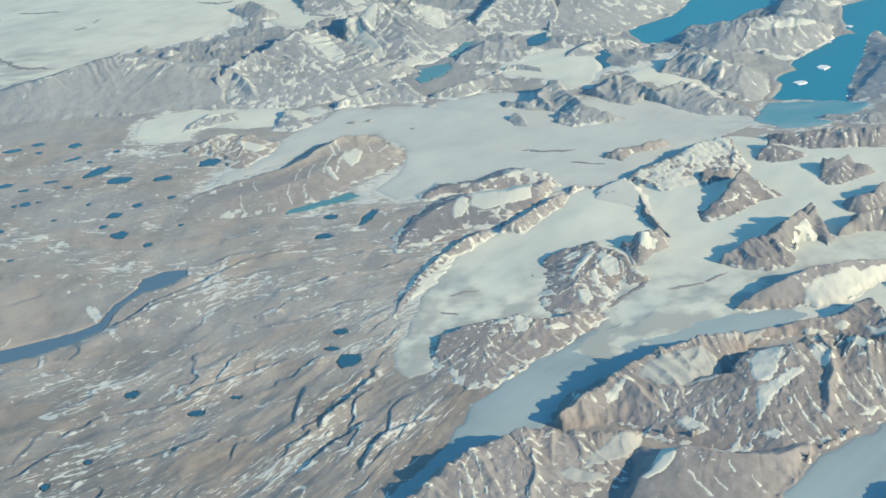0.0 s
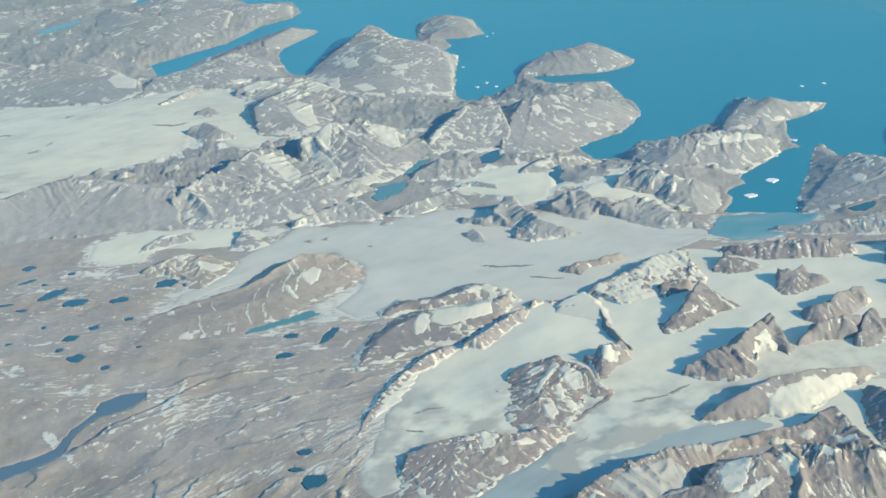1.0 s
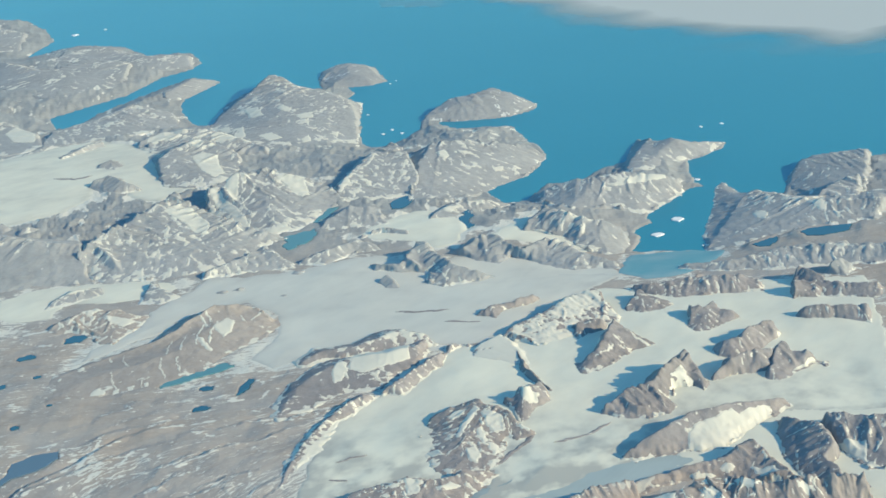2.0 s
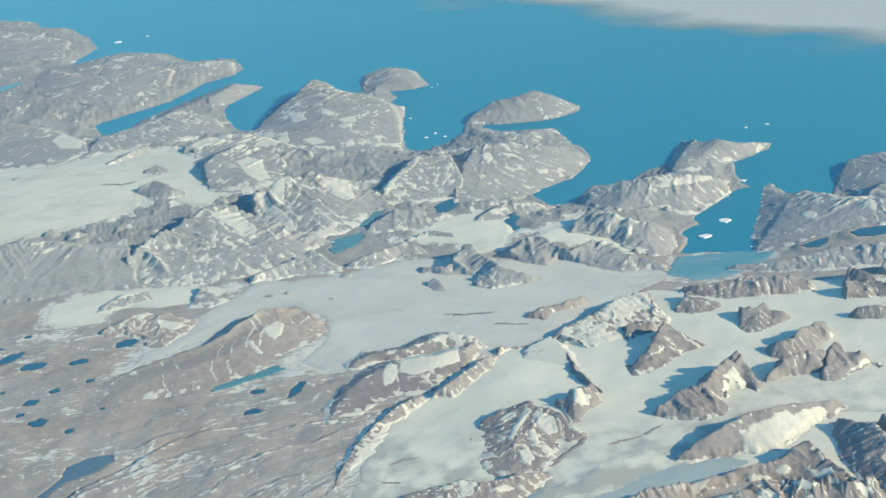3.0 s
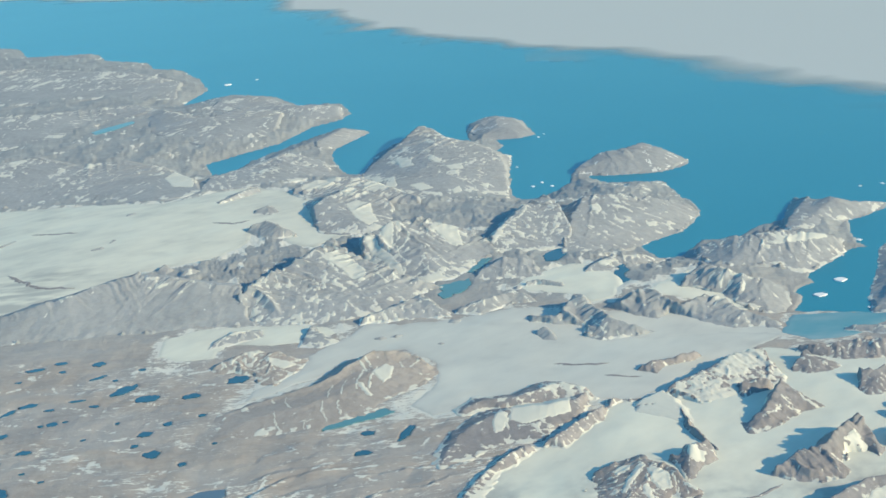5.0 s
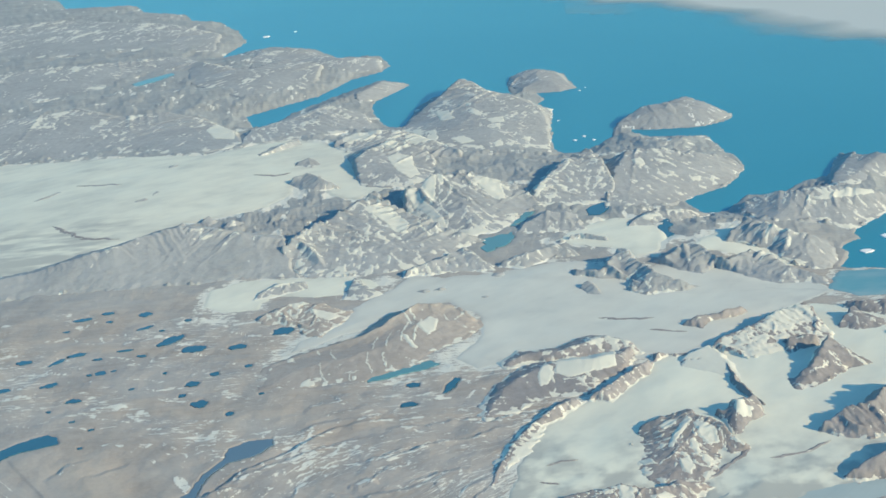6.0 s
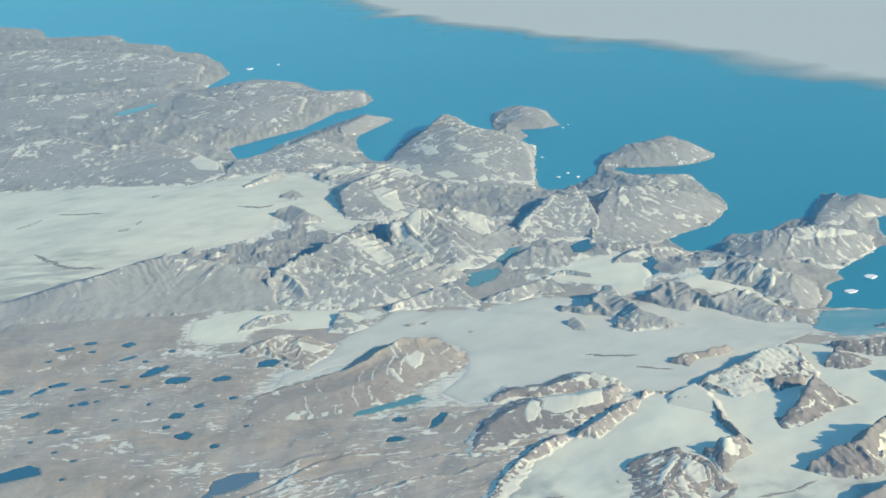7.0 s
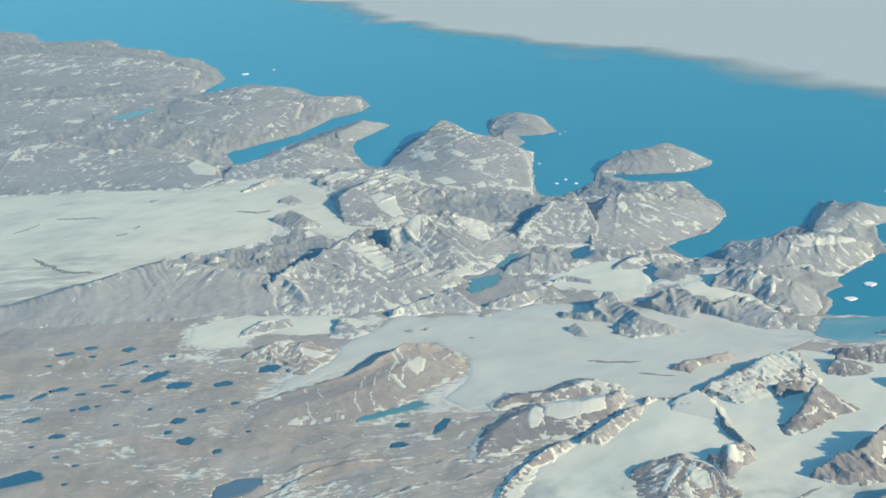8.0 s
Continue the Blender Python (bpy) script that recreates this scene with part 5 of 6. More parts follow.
def ridges(peak):
    """The crest of a mountain and the spurs that run down from it to its foot."""
    kind, label, snow, back, face, crest = peak
    foot = outline_of(peak)
    key = (foot[0], crest[0])
    if key in RIDGES:
        return RIDGES[key]
    rnd = random.Random(int(abs(crest[0][0] * 13 + crest[0][1] * 7)))
    C = spread(crest)
    lines = [C]
    total = np.hypot(*np.diff(C[:, :2], axis=0).T).sum()
    gap = 5.0 + 0.08 * total + 0.006 * float(C[:, 1].mean())
    run = rnd.uniform(0.3, 0.8) * gap
    for a, b in zip(C, C[1:]):
        d = b[:2] - a[:2]
        long = math.hypot(*d)
        while run < long and "smooth" not in label:
            p = a + (b - a) * run / long
            side = np.array([d[1], -d[0]]) / (long + 1e-9)
            for way in (1, -1):
                turn = rnd.uniform(-0.6, 0.6)
                v = way * np.array([side[0] * math.cos(turn) - side[1] * math.sin(turn), side[0] * math.sin(turn) + side[1] * math.cos(turn)])
                reach = np.arange(0.5, 60, 0.5)
                ins = inside(p[0] + reach * v[0], p[1] + reach * v[1], foot)
                end = reach[np.argmin(ins)] if not ins.all() else 60.0
                full = end
                end *= rnd.uniform(0.55, 0.92)
                if end < 2 or p[2] < 0.8:
                    continue
                bow = rnd.uniform(-0.25, 0.25)
                w = np.array([-v[1], v[0]])
                spur = [p]
                share = end / (full + 1e-6)
                for t in (0.3, 0.6, 0.85, 1.0):
                    q = p[:2] + v * end * t + w * end * bow * math.sin(t * 2.2)
                    spur.append(np.array([q[0], q[1], p[2] * (1 - t * share + 0.18 * math.sin(math.pi * t)) * rnd.uniform(0.94, 1.06)]))
                lines.append(np.array(spur))
            run += gap * rnd.uniform(0.7, 1.45)
        run -= long
    RIDGES[key] = lines
    return lines


def mountain_height(X, Y, peak):
    """Height above the country's level, how near the next gully is, and the share of the way up."""
    kind, label, snow, back, face, crest = peak
    foot = outline_of(peak)
    rib = (0.12 if "dome" in label else 0.07 if "smooth dark" in label else 0.32 if "smooth" in label else 1.0)
    seed = int(abs(foot[0][0] * 7 + foot[0][1] * 3)) % 997
    far_off = away(foot)
    calm = 1 + 0.6 * float(smooth(520, 700, spread(crest)[:, 1].mean()))
    rib = rib / calm
    size = math.sqrt(abs(np.ptp(spread(foot)[:, 0]) * np.ptp(spread(foot)[:, 1])))
    wide = min(1.0, size / 45)
    wx, wy = cloudy(X / 7, Y / 7, 4, seed, 0.6) * 1.9 * wide, cloudy(X / 7, Y / 7, 4, seed + 5, 0.6) * 1.9 * wide
    edge = signed(X + wx, Y + wy, foot)
    bx, by = cloudy(X / 9, Y / 9, 3, seed + 9, 0.4) * 1.8 * wide, cloudy(X / 9, Y / 9, 3, seed + 11, 0.4) * 1.8 * wide
    front = inside(X + bx, Y + by, face + [(x, y) for x, y, h in crest][::-1])
    reach = np.where(front, near_line(X + wx, Y + wy, face)[0], near_line(X + wx, Y + wy, far_foot(peak))[0])
    if "smooth brown" in label:
        reach = np.minimum(reach, 0.8 * np.maximum(edge, 0))
    h = np.zeros(X.shape)
    tallest = max(c[2] for c in crest)
    for n, C in enumerate(ridges(peak)):
        done = 0.0
        for a, b in zip(C, C[1:]):
            off, run, _, part = near_line(X + bx, Y + by, [a[:2], b[:2]])
            top = a[2] * (1 - part) + b[2] * part
            if n == 0:
                top = top * (1 + (0.14 if "smooth dark" in label else 0.06 if "smooth" in label else 0.26) * cloudy((done + run) / 4.0, run * 0 + 0.5, 4, seed + 3, 0.65))
                rise = top * reach / (reach + off + 1e-6)
            else:
                rise = 0.94 * top - min(0.8, 0.42 + 0.045 * tallest) * off
            h = np.maximum(h, rise)
            done += math.hypot(b[0] - a[0], b[1] - a[1])
    if min(X.shape) > 8:
        h = 0.75 * h + 0.25 * eased(h, max(1, int(1.0 / (X[0, 1] - X[0, 0]))))
    h = h * smooth(0, 3.0 if "smooth" in label else min(2.0, 0.1 * size), edge)
    up = np.clip(h / tallest, 0, 1)
    rough = ridgy(X / 9, Y / 9, 3, seed + 2, 0.45)
    h = h + rib * (0.05 * tallest + 0.12) * (rough - 0.52) * smooth(0.02, 0.3, up) * (1.15 - 0.9 * up)
    h = h + rib * (0.06 * tallest + 0.12) * (ridgy(X / (5.5 * calm), Y / (5.5 * calm), 5, seed + 8, 0.52) - 0.5) * smooth(0.03, 0.25, up)
    worn = np.zeros(X.shape)
    if min(X.shape) > 3:
        cell = X[0, 1] - X[0, 0]
        n = max(1, min(int(2.2 / cell), min(X.shape) // 5))
        gy, gx = np.gradient(eased(h, n), cell)
        steep = np.hypot(gx, gy)
        pitch = (1.9 + 0.16 * math.sqrt(size)) * (0.75 + 0.25 * wide) * (1.25 if "smooth" in label else 1.0) * (1.0 + 0.55 * smooth(480, 620, float(spread(crest)[:, 1].mean())))
        worn = carved(X, Y, h, gx, gy, pitch, 3 if cell < 0.6 else 2, seed)
        h = h + rib * (0.10 if far_off < 400 else 0.14) * pitch * worn * np.minimum(1.0, steep * 1.9) * smooth(0.0, 0.12, up) * (1.1 - 0.5 * up)
    return np.where(edge > 0, h, edge * 0.5), worn, up


def streaked(X, Y):
    """Map coordinates along and across the grain of the bare country, which bends from steep near by to level far off."""
    c = np.clip(X, -150, -40) + 150
    bow = 0.45 * (X + 75) + 0.0055 * (c * c - 5625) + np.where(X > -40, 1.21 * (X + 40), 0)
    return 0.8 * X + 0.6 * Y, 0.75 * (bow * (0.12 + 0.88 * smooth(455, 355, Y)) - Y)


# rock steps that face away from the sun: height and line
SCARPS = [
    (1.0, [(-157.2, 377.5), (-152.1, 385.1), (-145.9, 392.8), (-138.1, 396.4), (-128.7, 397.3)]),
    (0.7, [(-138.1, 396.4), (-133.7, 404.7), (-124.2, 413.1), (-108, 424), (-92, 433)]),
    (0.7, [(-166.6, 366.5), (-159.6, 362.8), (-151.4, 361.9), (-146.9, 362.5)]),
    (1.0, [(-146.0, 318.9), (-141.6, 324.9), (-133.8, 331.6), (-126.2, 334.6), (-116.8, 335.6), (-108.9, 339.3), (-101.0, 342.5), (-92.3, 341.9)]),
    (0.8, [(-154.1, 300.3), (-149.3, 304.0), (-145.4, 310.4), (-140.9, 316.1)]),
    (1.1, [(-110.8, 337.9), (-103.9, 345.8), (-99.9, 348.4), (-92.0, 352.7), (-84.1, 358.2), (-75.7, 363.4)]),
    (0.8, [(-70.9, 322.4), (-71.1, 331.8), (-70.0, 340.1), (-69.7, 345.1)]),
    (1.6, [(-64.1, 316.3), (-61.4, 324.2), (-55.2, 333.6), (-51.6, 342.1), (-48.8, 347.9), (-47.1, 354.0), (-43.6, 357.5)]),
    (1.2, [(-67.8, 294.9), (-63.0, 302.7), (-57.1, 312.1), (-51.8, 318.6), (-49.0, 322.0), (-43.9, 323.3)]),
    (1.2, [(-51.0, 293.4), (-47.3, 301.2), (-44.9, 309.2), (-42.5, 315.0), (-34.6, 318.7), (-25.7, 324.2)]),
    (0.9, [(-121.6, 304.8), (-113.7, 309.1), (-105.1, 311.8), (-98.3, 317.9), (-95.2, 323.0)]),
    (0.6, [(-135.7, 292.2), (-130.9, 299.0), (-125.1, 303.4), (-118.1, 307.0)]),
    (0.6, [(-154.7, 307.8), (-152.8, 314.6), (-150.4, 323.0), (-148.4, 328.3)]),
    (0.7, [(-92.5, 391.9), (-85.2, 398.4)]),
    (0.7, [(-86.7, 409.4), (-75.3, 416.8), (-68.1, 421.4), (-55.9, 425.2)]),
    (0.8, [(-82.7, 437.7), (-69.9, 438.8), (-57.1, 440.9), (-40.3, 443.0), (-31.3, 443.1)]),
    (1.1, [(-158.5, 376.9), (-151.9, 386.0), (-144.8, 393.9), (-132.9, 398.4)]),
    (1.2, [(-145.0, 389.5), (-140.5, 398.1), (-134.7, 408.2), (-127.9, 415.2), (-121.1, 421.8), (-112.9, 431.4), (-104.3, 440.3), (-90.8, 444.6), (-79.9, 447.7)]),
    (0.7, [(-94.9, 392.4), (-86.7, 399.6)]),
    (0.8, [(-104.9, 391.9), (-90.4, 384.9), (-75.7, 388.6), (-58.9, 397.5)]),
    (0.8, [(-90.4, 411.0), (-84.1, 414.4), (-75.3, 420.9)]),
    (0.9, [(-76.1, 416.9), (-63.9, 422.8), (-49.3, 425.3), (-38.8, 433.9)]),
    (0.8, [(-74.5, 393.3), (-63.0, 399.5), (-49.1, 401.8)]),
    (0.9, [(-56.0, 440.2), (-45.2, 437.3), (-34.4, 442.3), (-22.5, 443.3)]),
    (0.7, [(-45.2, 446.8), (-40.3, 464.6), (-33.8, 476.2), (-26.3, 482.3)]),
    (0.6, [(-120.6, 436.8), (-108.8, 446.7), (-91.4, 449.2), (-78.4, 452.2)]),
    (0.6, [(-195.5, 410.6), (-188.2, 414.5), (-178.1, 423.6)]),
    (0.6, [(-208.4, 411.6), (-202.0, 424.5), (-194.3, 427.6)]),
]


def stepped(X, Y):
    """Height of the country's rock steps and the snow that lies along them."""
    rise, lodged = np.zeros(X.shape), np.zeros(X.shape)
    for tall, line in SCARPS:
        P = spread(line)
        m = (X > P[:, 0].min() - 22) & (X < P[:, 0].max() + 22) & (Y > P[:, 1].min() - 22) & (Y < P[:, 1].max() + 22)
        if not m.any():
            continue
        x, y = X[m] + 1.1 * cloudy(X[m] / 5, Y[m] / 5, 3, 21, 0.6), Y[m] + 1.1 * cloudy(X[m] / 5, Y[m] / 5, 3, 22, 0.6)
        d, run, which, part = near_line(x, y, line)
        a, b = P[which], P[which + 1]
        side = (x - a[:, 0]) * (b[:, 1] - a[:, 1]) - (y - a[:, 1]) * (b[:, 0] - a[:, 0])
        s = np.where(side > 0, d, -d)
        long = np.hypot(*np.diff(P, axis=0).T).sum()
        ends = smooth(0, 0.16, run / long) * smooth(1, 0.84, run / long) * (0.75 + 0.5 * cloudy(run / 6, run * 0, 2, 23))
        rise[m] += 0.85 * tall * ends * (smooth(-0.5, 0.5, s) * np.exp(-np.maximum(s, 0) / 5) - 0.35 * np.exp(-((s + 1.3) / 1.1) ** 2))
        lodged[m] = np.maximum(lodged[m], ends * smooth(1.2, 0.5, np.abs(s - 1.6)) * smooth(-0.05, 0.3, cloudy(run / 5, run * 0 + 3, 3, 24)))
    return rise, lodged


ICE_LINES = [line for *_, line in ICE]


def ground_height(X, Y):
    """The open country: its height and its snow."""
    sea = signed(X + 3 * cloudy(X / 14, Y / 14, 4, 71), Y + 3 * cloudy(X / 14, Y / 14, 4, 72), COAST)
    base = level(X, Y)
    iced = np.full(X.shape, -1e9)
    for line in ICE_LINES:
        P = spread(line)
        m = (X > P[:, 0].min() - 12) & (X < P[:, 0].max() + 12) & (Y > P[:, 1].min() - 12) & (Y < P[:, 1].max() + 12)
        if m.any():
            iced[m] = np.maximum(iced[m], signed(X[m], Y[m], line))
    u, w = streaked(X, Y)
    plain = smooth(560, 480, Y + 0.25 * X) * smooth(40, -20, X)
    coastal = smooth(600, 720, Y) * smooth(0, 14, sea)
    wander = cloudy(u / 55, w / 30, 4, 5, 0.55)
    q = w / 11 + 1.5 * wander + 0.2 * cloudy(u / 9, w / 9, 3, 6)
    saw = q - np.floor(q)
    strong = np.clip(0.1 + 2.2 * cloudy(u / 34, w / 20, 2, 8), 0, 0.8)
    rise, lodged = stepped(X, Y)
    step = (1 - saw) * smooth(0, 0.045, saw) * strong
    near = smooth(430, 330, Y) * 0.7 + 0.4
    relief = plain * near * (0.8 * step + 0.8 * (ridgy(u / 42, w / 14, 4, 3, 0.45) - 0.5) + 0.12 * ridgy(u / 9, w / 2.4, 3, 33)) + rise
    relief = relief + coastal * (3.0 * (ridgy(X / 38, Y / 55, 5, 14) - 0.42)) + 0.7 * cloudy(X / 18, Y / 18, 5, 15, 0.42)
    open_land = smooth(1.0, -7, iced)
    z = base + relief * open_land - 1.4 * smooth(1, 6, iced)
    z = np.where(sea > 0, np.maximum(z, 0.35 * np.minimum(sea, 2)), -0.4 + 0.12 * sea)
    drift = 0.40 + 0.36 * cloudy(u / 40, w / 26, 3, 42) + 0.5 * lodged + 0.5 * smooth(0.02, 0.05, saw) * smooth(0.17, 0.09, saw) * smooth(-0.1, 0.25, cloudy(u / 13, w / 13, 2, 43))
    inland = 0.25 + 0.50 * cloudy(X / 10, Y / 22, 3, 44, 0.5) + 0.30 * cloudy(X / 70, Y / 90, 2, 45)
    snow = np.where(plain > 0.4, drift, inland)
    snow = snow + 0.34 * smooth(-12, -1, iced + 5 * cloudy(X / 8, Y / 8, 3, 46)) * smooth(350, 430, Y)
    snow = snow + 0.14 * plain * smooth(-50, -6, iced) * smooth(335, 390, Y)
    return z, np.clip(snow, 0, 1), sea


def thin_haze_mask(X, Y):
    """Patchy share of darkening on the low near country, painted for its thinner haze."""
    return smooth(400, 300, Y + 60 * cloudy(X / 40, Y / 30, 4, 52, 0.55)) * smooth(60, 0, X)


# ---- the open country, one sheet laid out as a fan below the flight ----
fan_a = np.radians(np.linspace(-31, 29.5, 960))
fan_d = 220.0 / np.tan(np.radians(np.linspace(43.0, 4.6, 620)))
A, D = np.meshgrid(fan_a, fan_d)
GX, GY = -20 + D * np.sin(A), D * np.cos(A)
flat = [ground_height(GX[k : k + 40], GY[k : k + 40]) for k in range(0, len(GX), 40)]
GZ, GS, GC = (np.concatenate([f[n] for f in flat]) for n in range(3))
# share of haze painted on the far coast; also limits its gullies
HAZED_COAST = smooth(540, 700, GY + 12 * cloudy(GX / 30, GY / 30, 3, 7))
gr, gt = np.gradient(GZ, axis=0) / np.gradient(D, axis=0), np.gradient(GZ, axis=1) / (D * (fan_a[1] - fan_a[0]))
gx, gy = gr * np.sin(A) + gt * np.cos(A), gr * np.cos(A) - gt * np.sin(A)
worn = carved(GX, GY, GZ, gx, gy, 11.0, 2, 515)
shore_off = smooth(0, 8, GC)
GZ += 1.7 * worn * np.minimum(1, 4 * np.hypot(gx, gy)) * HAZED_COAST * shore_off
GS += HAZED_COAST * (0.16 * smooth(-0.1, -0.6, worn) - 0.06)
LAKE_LINES = []
for name, label, tint, x, y, long, wide, turn, line in LAKES:
    if line is None:
        ring = np.linspace(0, 2 * math.pi, 28, endpoint=False)
        wob = 1 + 0.5 * cloudy(np.cos(ring) * 1.6 + x, np.sin(ring) * 1.6 + y, 3, 3)
        c, s = math.cos(radians(turn)), math.sin(radians(turn))
        ex, ey = long * 0.88 * np.cos(ring) * wob, wide * 0.85 * np.sin(ring) * wob
        P = np.stack([x + c * ex - s * ey, y + s * ex + c * ey], -1)
    else:
        raw, grain = spread(line), 8.0 if name == "lagoon" else 3.0
        P = []
        for a, b in zip(raw, np.roll(raw, -1, 0)):
            for k in range(6):
                p = a + (b - a) * k / 6
                P.append(p + (5.0 if name == "lagoon" else 0.9) * np.array([cloudy(np.array([p[0] / grain]), np.array([p[1] / grain]), 3, 61)[0], cloudy(np.array([p[0] / grain]), np.array([p[1] / grain]), 3, 62)[0]]))
        P = np.array(P)
    z = float(level(np.array([x]), np.array([y]))[0]) + 0.12
    if name == "lagoon":
        z = max(0.3, z)
    LAKE_LINES.append((P, z))
    edge = 26 if y > 1000 else 8
    m = (GX > P[:, 0].min() - edge) & (GX < P[:, 0].max() + edge) & (GY > P[:, 1].min() - edge) & (GY < P[:, 1].max() + edge)
    d = signed(GX[m], GY[m], P)
    hold = smooth(1 - edge, -0.3, d)
    GZ[m] = np.where(d > -0.4, z - 0.35 - 0.2 * np.clip(d, 0, 2), GZ[m] * (1 - hold) + (z + 0.02) * hold)
    GS[m] = GS[m] * smooth(0.6, -0.6, d)
keep = whole_cells(GC > -6)
land = sheet("ground", GX, GY, GZ, keep, TUNDRA, {"snow": GS, "hazed_coast": HAZED_COAST, "thin_haze": thin_haze_mask(GX, GY), "along": streaked(GX, GY)[0], "across": streaked(GX, GY)[1]})
tagged(land, "bare grey-brown arctic land with streaks of old snow", "land", kind="structure")

# ---- the same country on either side, below and behind the flight ----
BX, BY = np.meshgrid(np.arange(-2600, 2601, 20.0), np.arange(-2600, 1500, 20.0))
flat = [ground_height(BX[k : k + 40], BY[k : k + 40]) for k in range(0, len(BX), 40)]
BZ, BS, BC = (np.concatenate([f[n] for f in flat]) for n in range(3))
fan_far, fan_turn = np.hypot(BX + 20, BY), np.degrees(np.arctan2(BX + 20, BY))
within = (fan_far > 265) & (fan_turn > -29.5) & (fan_turn < 28)
rest = sheet("land", BX, BY, BZ - 0.6, whole_cells(~within & (BC > -20)), TUNDRA, {"snow": BS, "hazed_coast": smooth(540, 720, BY), "thin_haze": thin_haze_mask(BX, BY), "along": streaked(BX, BY)[0], "across": streaked(BX, BY)[1]})
tagged(rest, "bare grey-brown arctic land below the flight", "land", kind="structure")

# ---- sea, to the horizon ----
sea_a = np.radians(np.linspace(-180, 180, 181))
sea_d = np.concatenate([[1.0, 60.0], 200 * np.power(4950 / 200, np.linspace(0, 1, 60))])
A, D = np.meshgrid(sea_a, sea_d)
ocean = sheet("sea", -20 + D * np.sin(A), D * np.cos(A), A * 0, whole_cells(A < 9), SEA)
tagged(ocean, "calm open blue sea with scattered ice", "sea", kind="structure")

# ---- ice ----
def ice_height(X, Y, entry):
    name, label, bulge, line = entry
    seed = int(abs(line[0][0])) % 89
    d = signed(X + 2.2 * cloudy(X / 9, Y / 9, 4, seed), Y + 2.2 * cloudy(X / 9, Y / 9, 4, seed + 4), line)
    Z = level(X, Y) + np.clip(d * 0.25, -2.5, 0.12) + 0.3 * bulge * smooth(0, 22, d) + (0.3 + 0.4 * bulge) * cloudy(X / 46, Y / 46, 4, seed + 8, 0.36) * smooth(0, 14, d)
    if "great" in label:
        Z = Z + (0.35 * cloudy(X / 24, Y / 24, 3, 19, 0.42) + 0.7 * cloudy(X / 70, Y / 40, 2, 23)) * smooth(2, 18, d)
    return Z, d, seed


GLACIERS = []
for entry in ICE:
    name, label, bulge, line = entry
    X, Y = plot(line, max(0.9, 0.0023 * away(line)), 6)
    Z, d, seed = ice_height(X, Y, entry)
    dirt_and_shade = np.clip(0.25 * smooth(7, 0, d) + 0.45 * np.clip(cloudy(X / 30, Y / 18, 4, seed + 2), 0, 1), 0, 1)
    # lower lobe: bare grey ice, with blotches of cloud shadow painted into its tone
    if "great" in label:
        dirt_and_shade = np.clip(0.6 * dirt_and_shade + (0.9 + 2.2 * cloudy(X / 14, Y / 14, 4, 12, 0.6)) * smooth(455, 350, Y + 30 * cloudy(X / 45, Y / 45, 2, 13)), 0, 1.3)
    if name == "ice_cap":
        dirt_and_shade = dirt_and_shade + 0.3 + (0.5 + 1.6 * cloudy(X / 40, Y / 9, 4, 15, 0.6)) * smooth(760, 690, Y + 30 * cloudy(X / 50, Y / 50, 2, 16)) * smooth(-225, -285, X)
    look_of = MELANGE if "melange" in label else ICE_BLUE if "valley" in label else ICE_GREY if "grey" in label else ICE_WHITE
    ob = tagged(sheet(name, X, Y, Z, whole_cells(d > -5), look_of, {"dirt_and_shade": dirt_and_shade}), label, "glacier")
    GLACIERS.append(ob)

# moraines: low bands of rubble carried on the ice
for n, wide, line in MORAINES:
    P = spread(line)
    steps = np.concatenate([[0], np.cumsum(np.hypot(*np.diff(P, axis=0).T))])
    run = np.linspace(0, steps[-1], max(20, int(steps[-1] / 0.5)))
    px, py = np.interp(run, steps, P[:, 0]), np.interp(run, steps, P[:, 1])
    tx, ty = np.gradient(px), np.gradient(py)
    size = np.hypot(tx, ty)
    side = np.linspace(-1, 1, 13)
    W = wide * (0.75 + 0.5 * cloudy(run / 7, run * 0, 3, n + 3)) * smooth(0, 0.12, run / steps[-1]) * smooth(1, 0.85, run / steps[-1])
    wob = 1.5 * wide * cloudy(run / 11, run * 0 + 4, 3, n)
    X = px[:, None] + (-ty / size)[:, None] * (side[None] * W[:, None] + wob[:, None])
    Y = py[:, None] + (tx / size)[:, None] * (side[None] * W[:, None] + wob[:, None])
    Z = ice_height(X, Y, ICE[n])[0] + 0.32 * (1 - side[None] ** 2) - 0.10 + 0.15 * cloudy(X / 1.2, Y / 1.2, 3, 8)
    patch = 0.30 + 0.5 * cloudy(X / 3.0, Y / 3.0, 3, 9)
    sheet("moraine", X, Y, Z, whole_cells(X < 9e9), ROCK, {"snow": patch}, GLACIERS[n])


def fine_grain(X, Y, seed):
    return ridgy(X / 1.6, Y / 1.6, 3, seed + 77, 0.6)


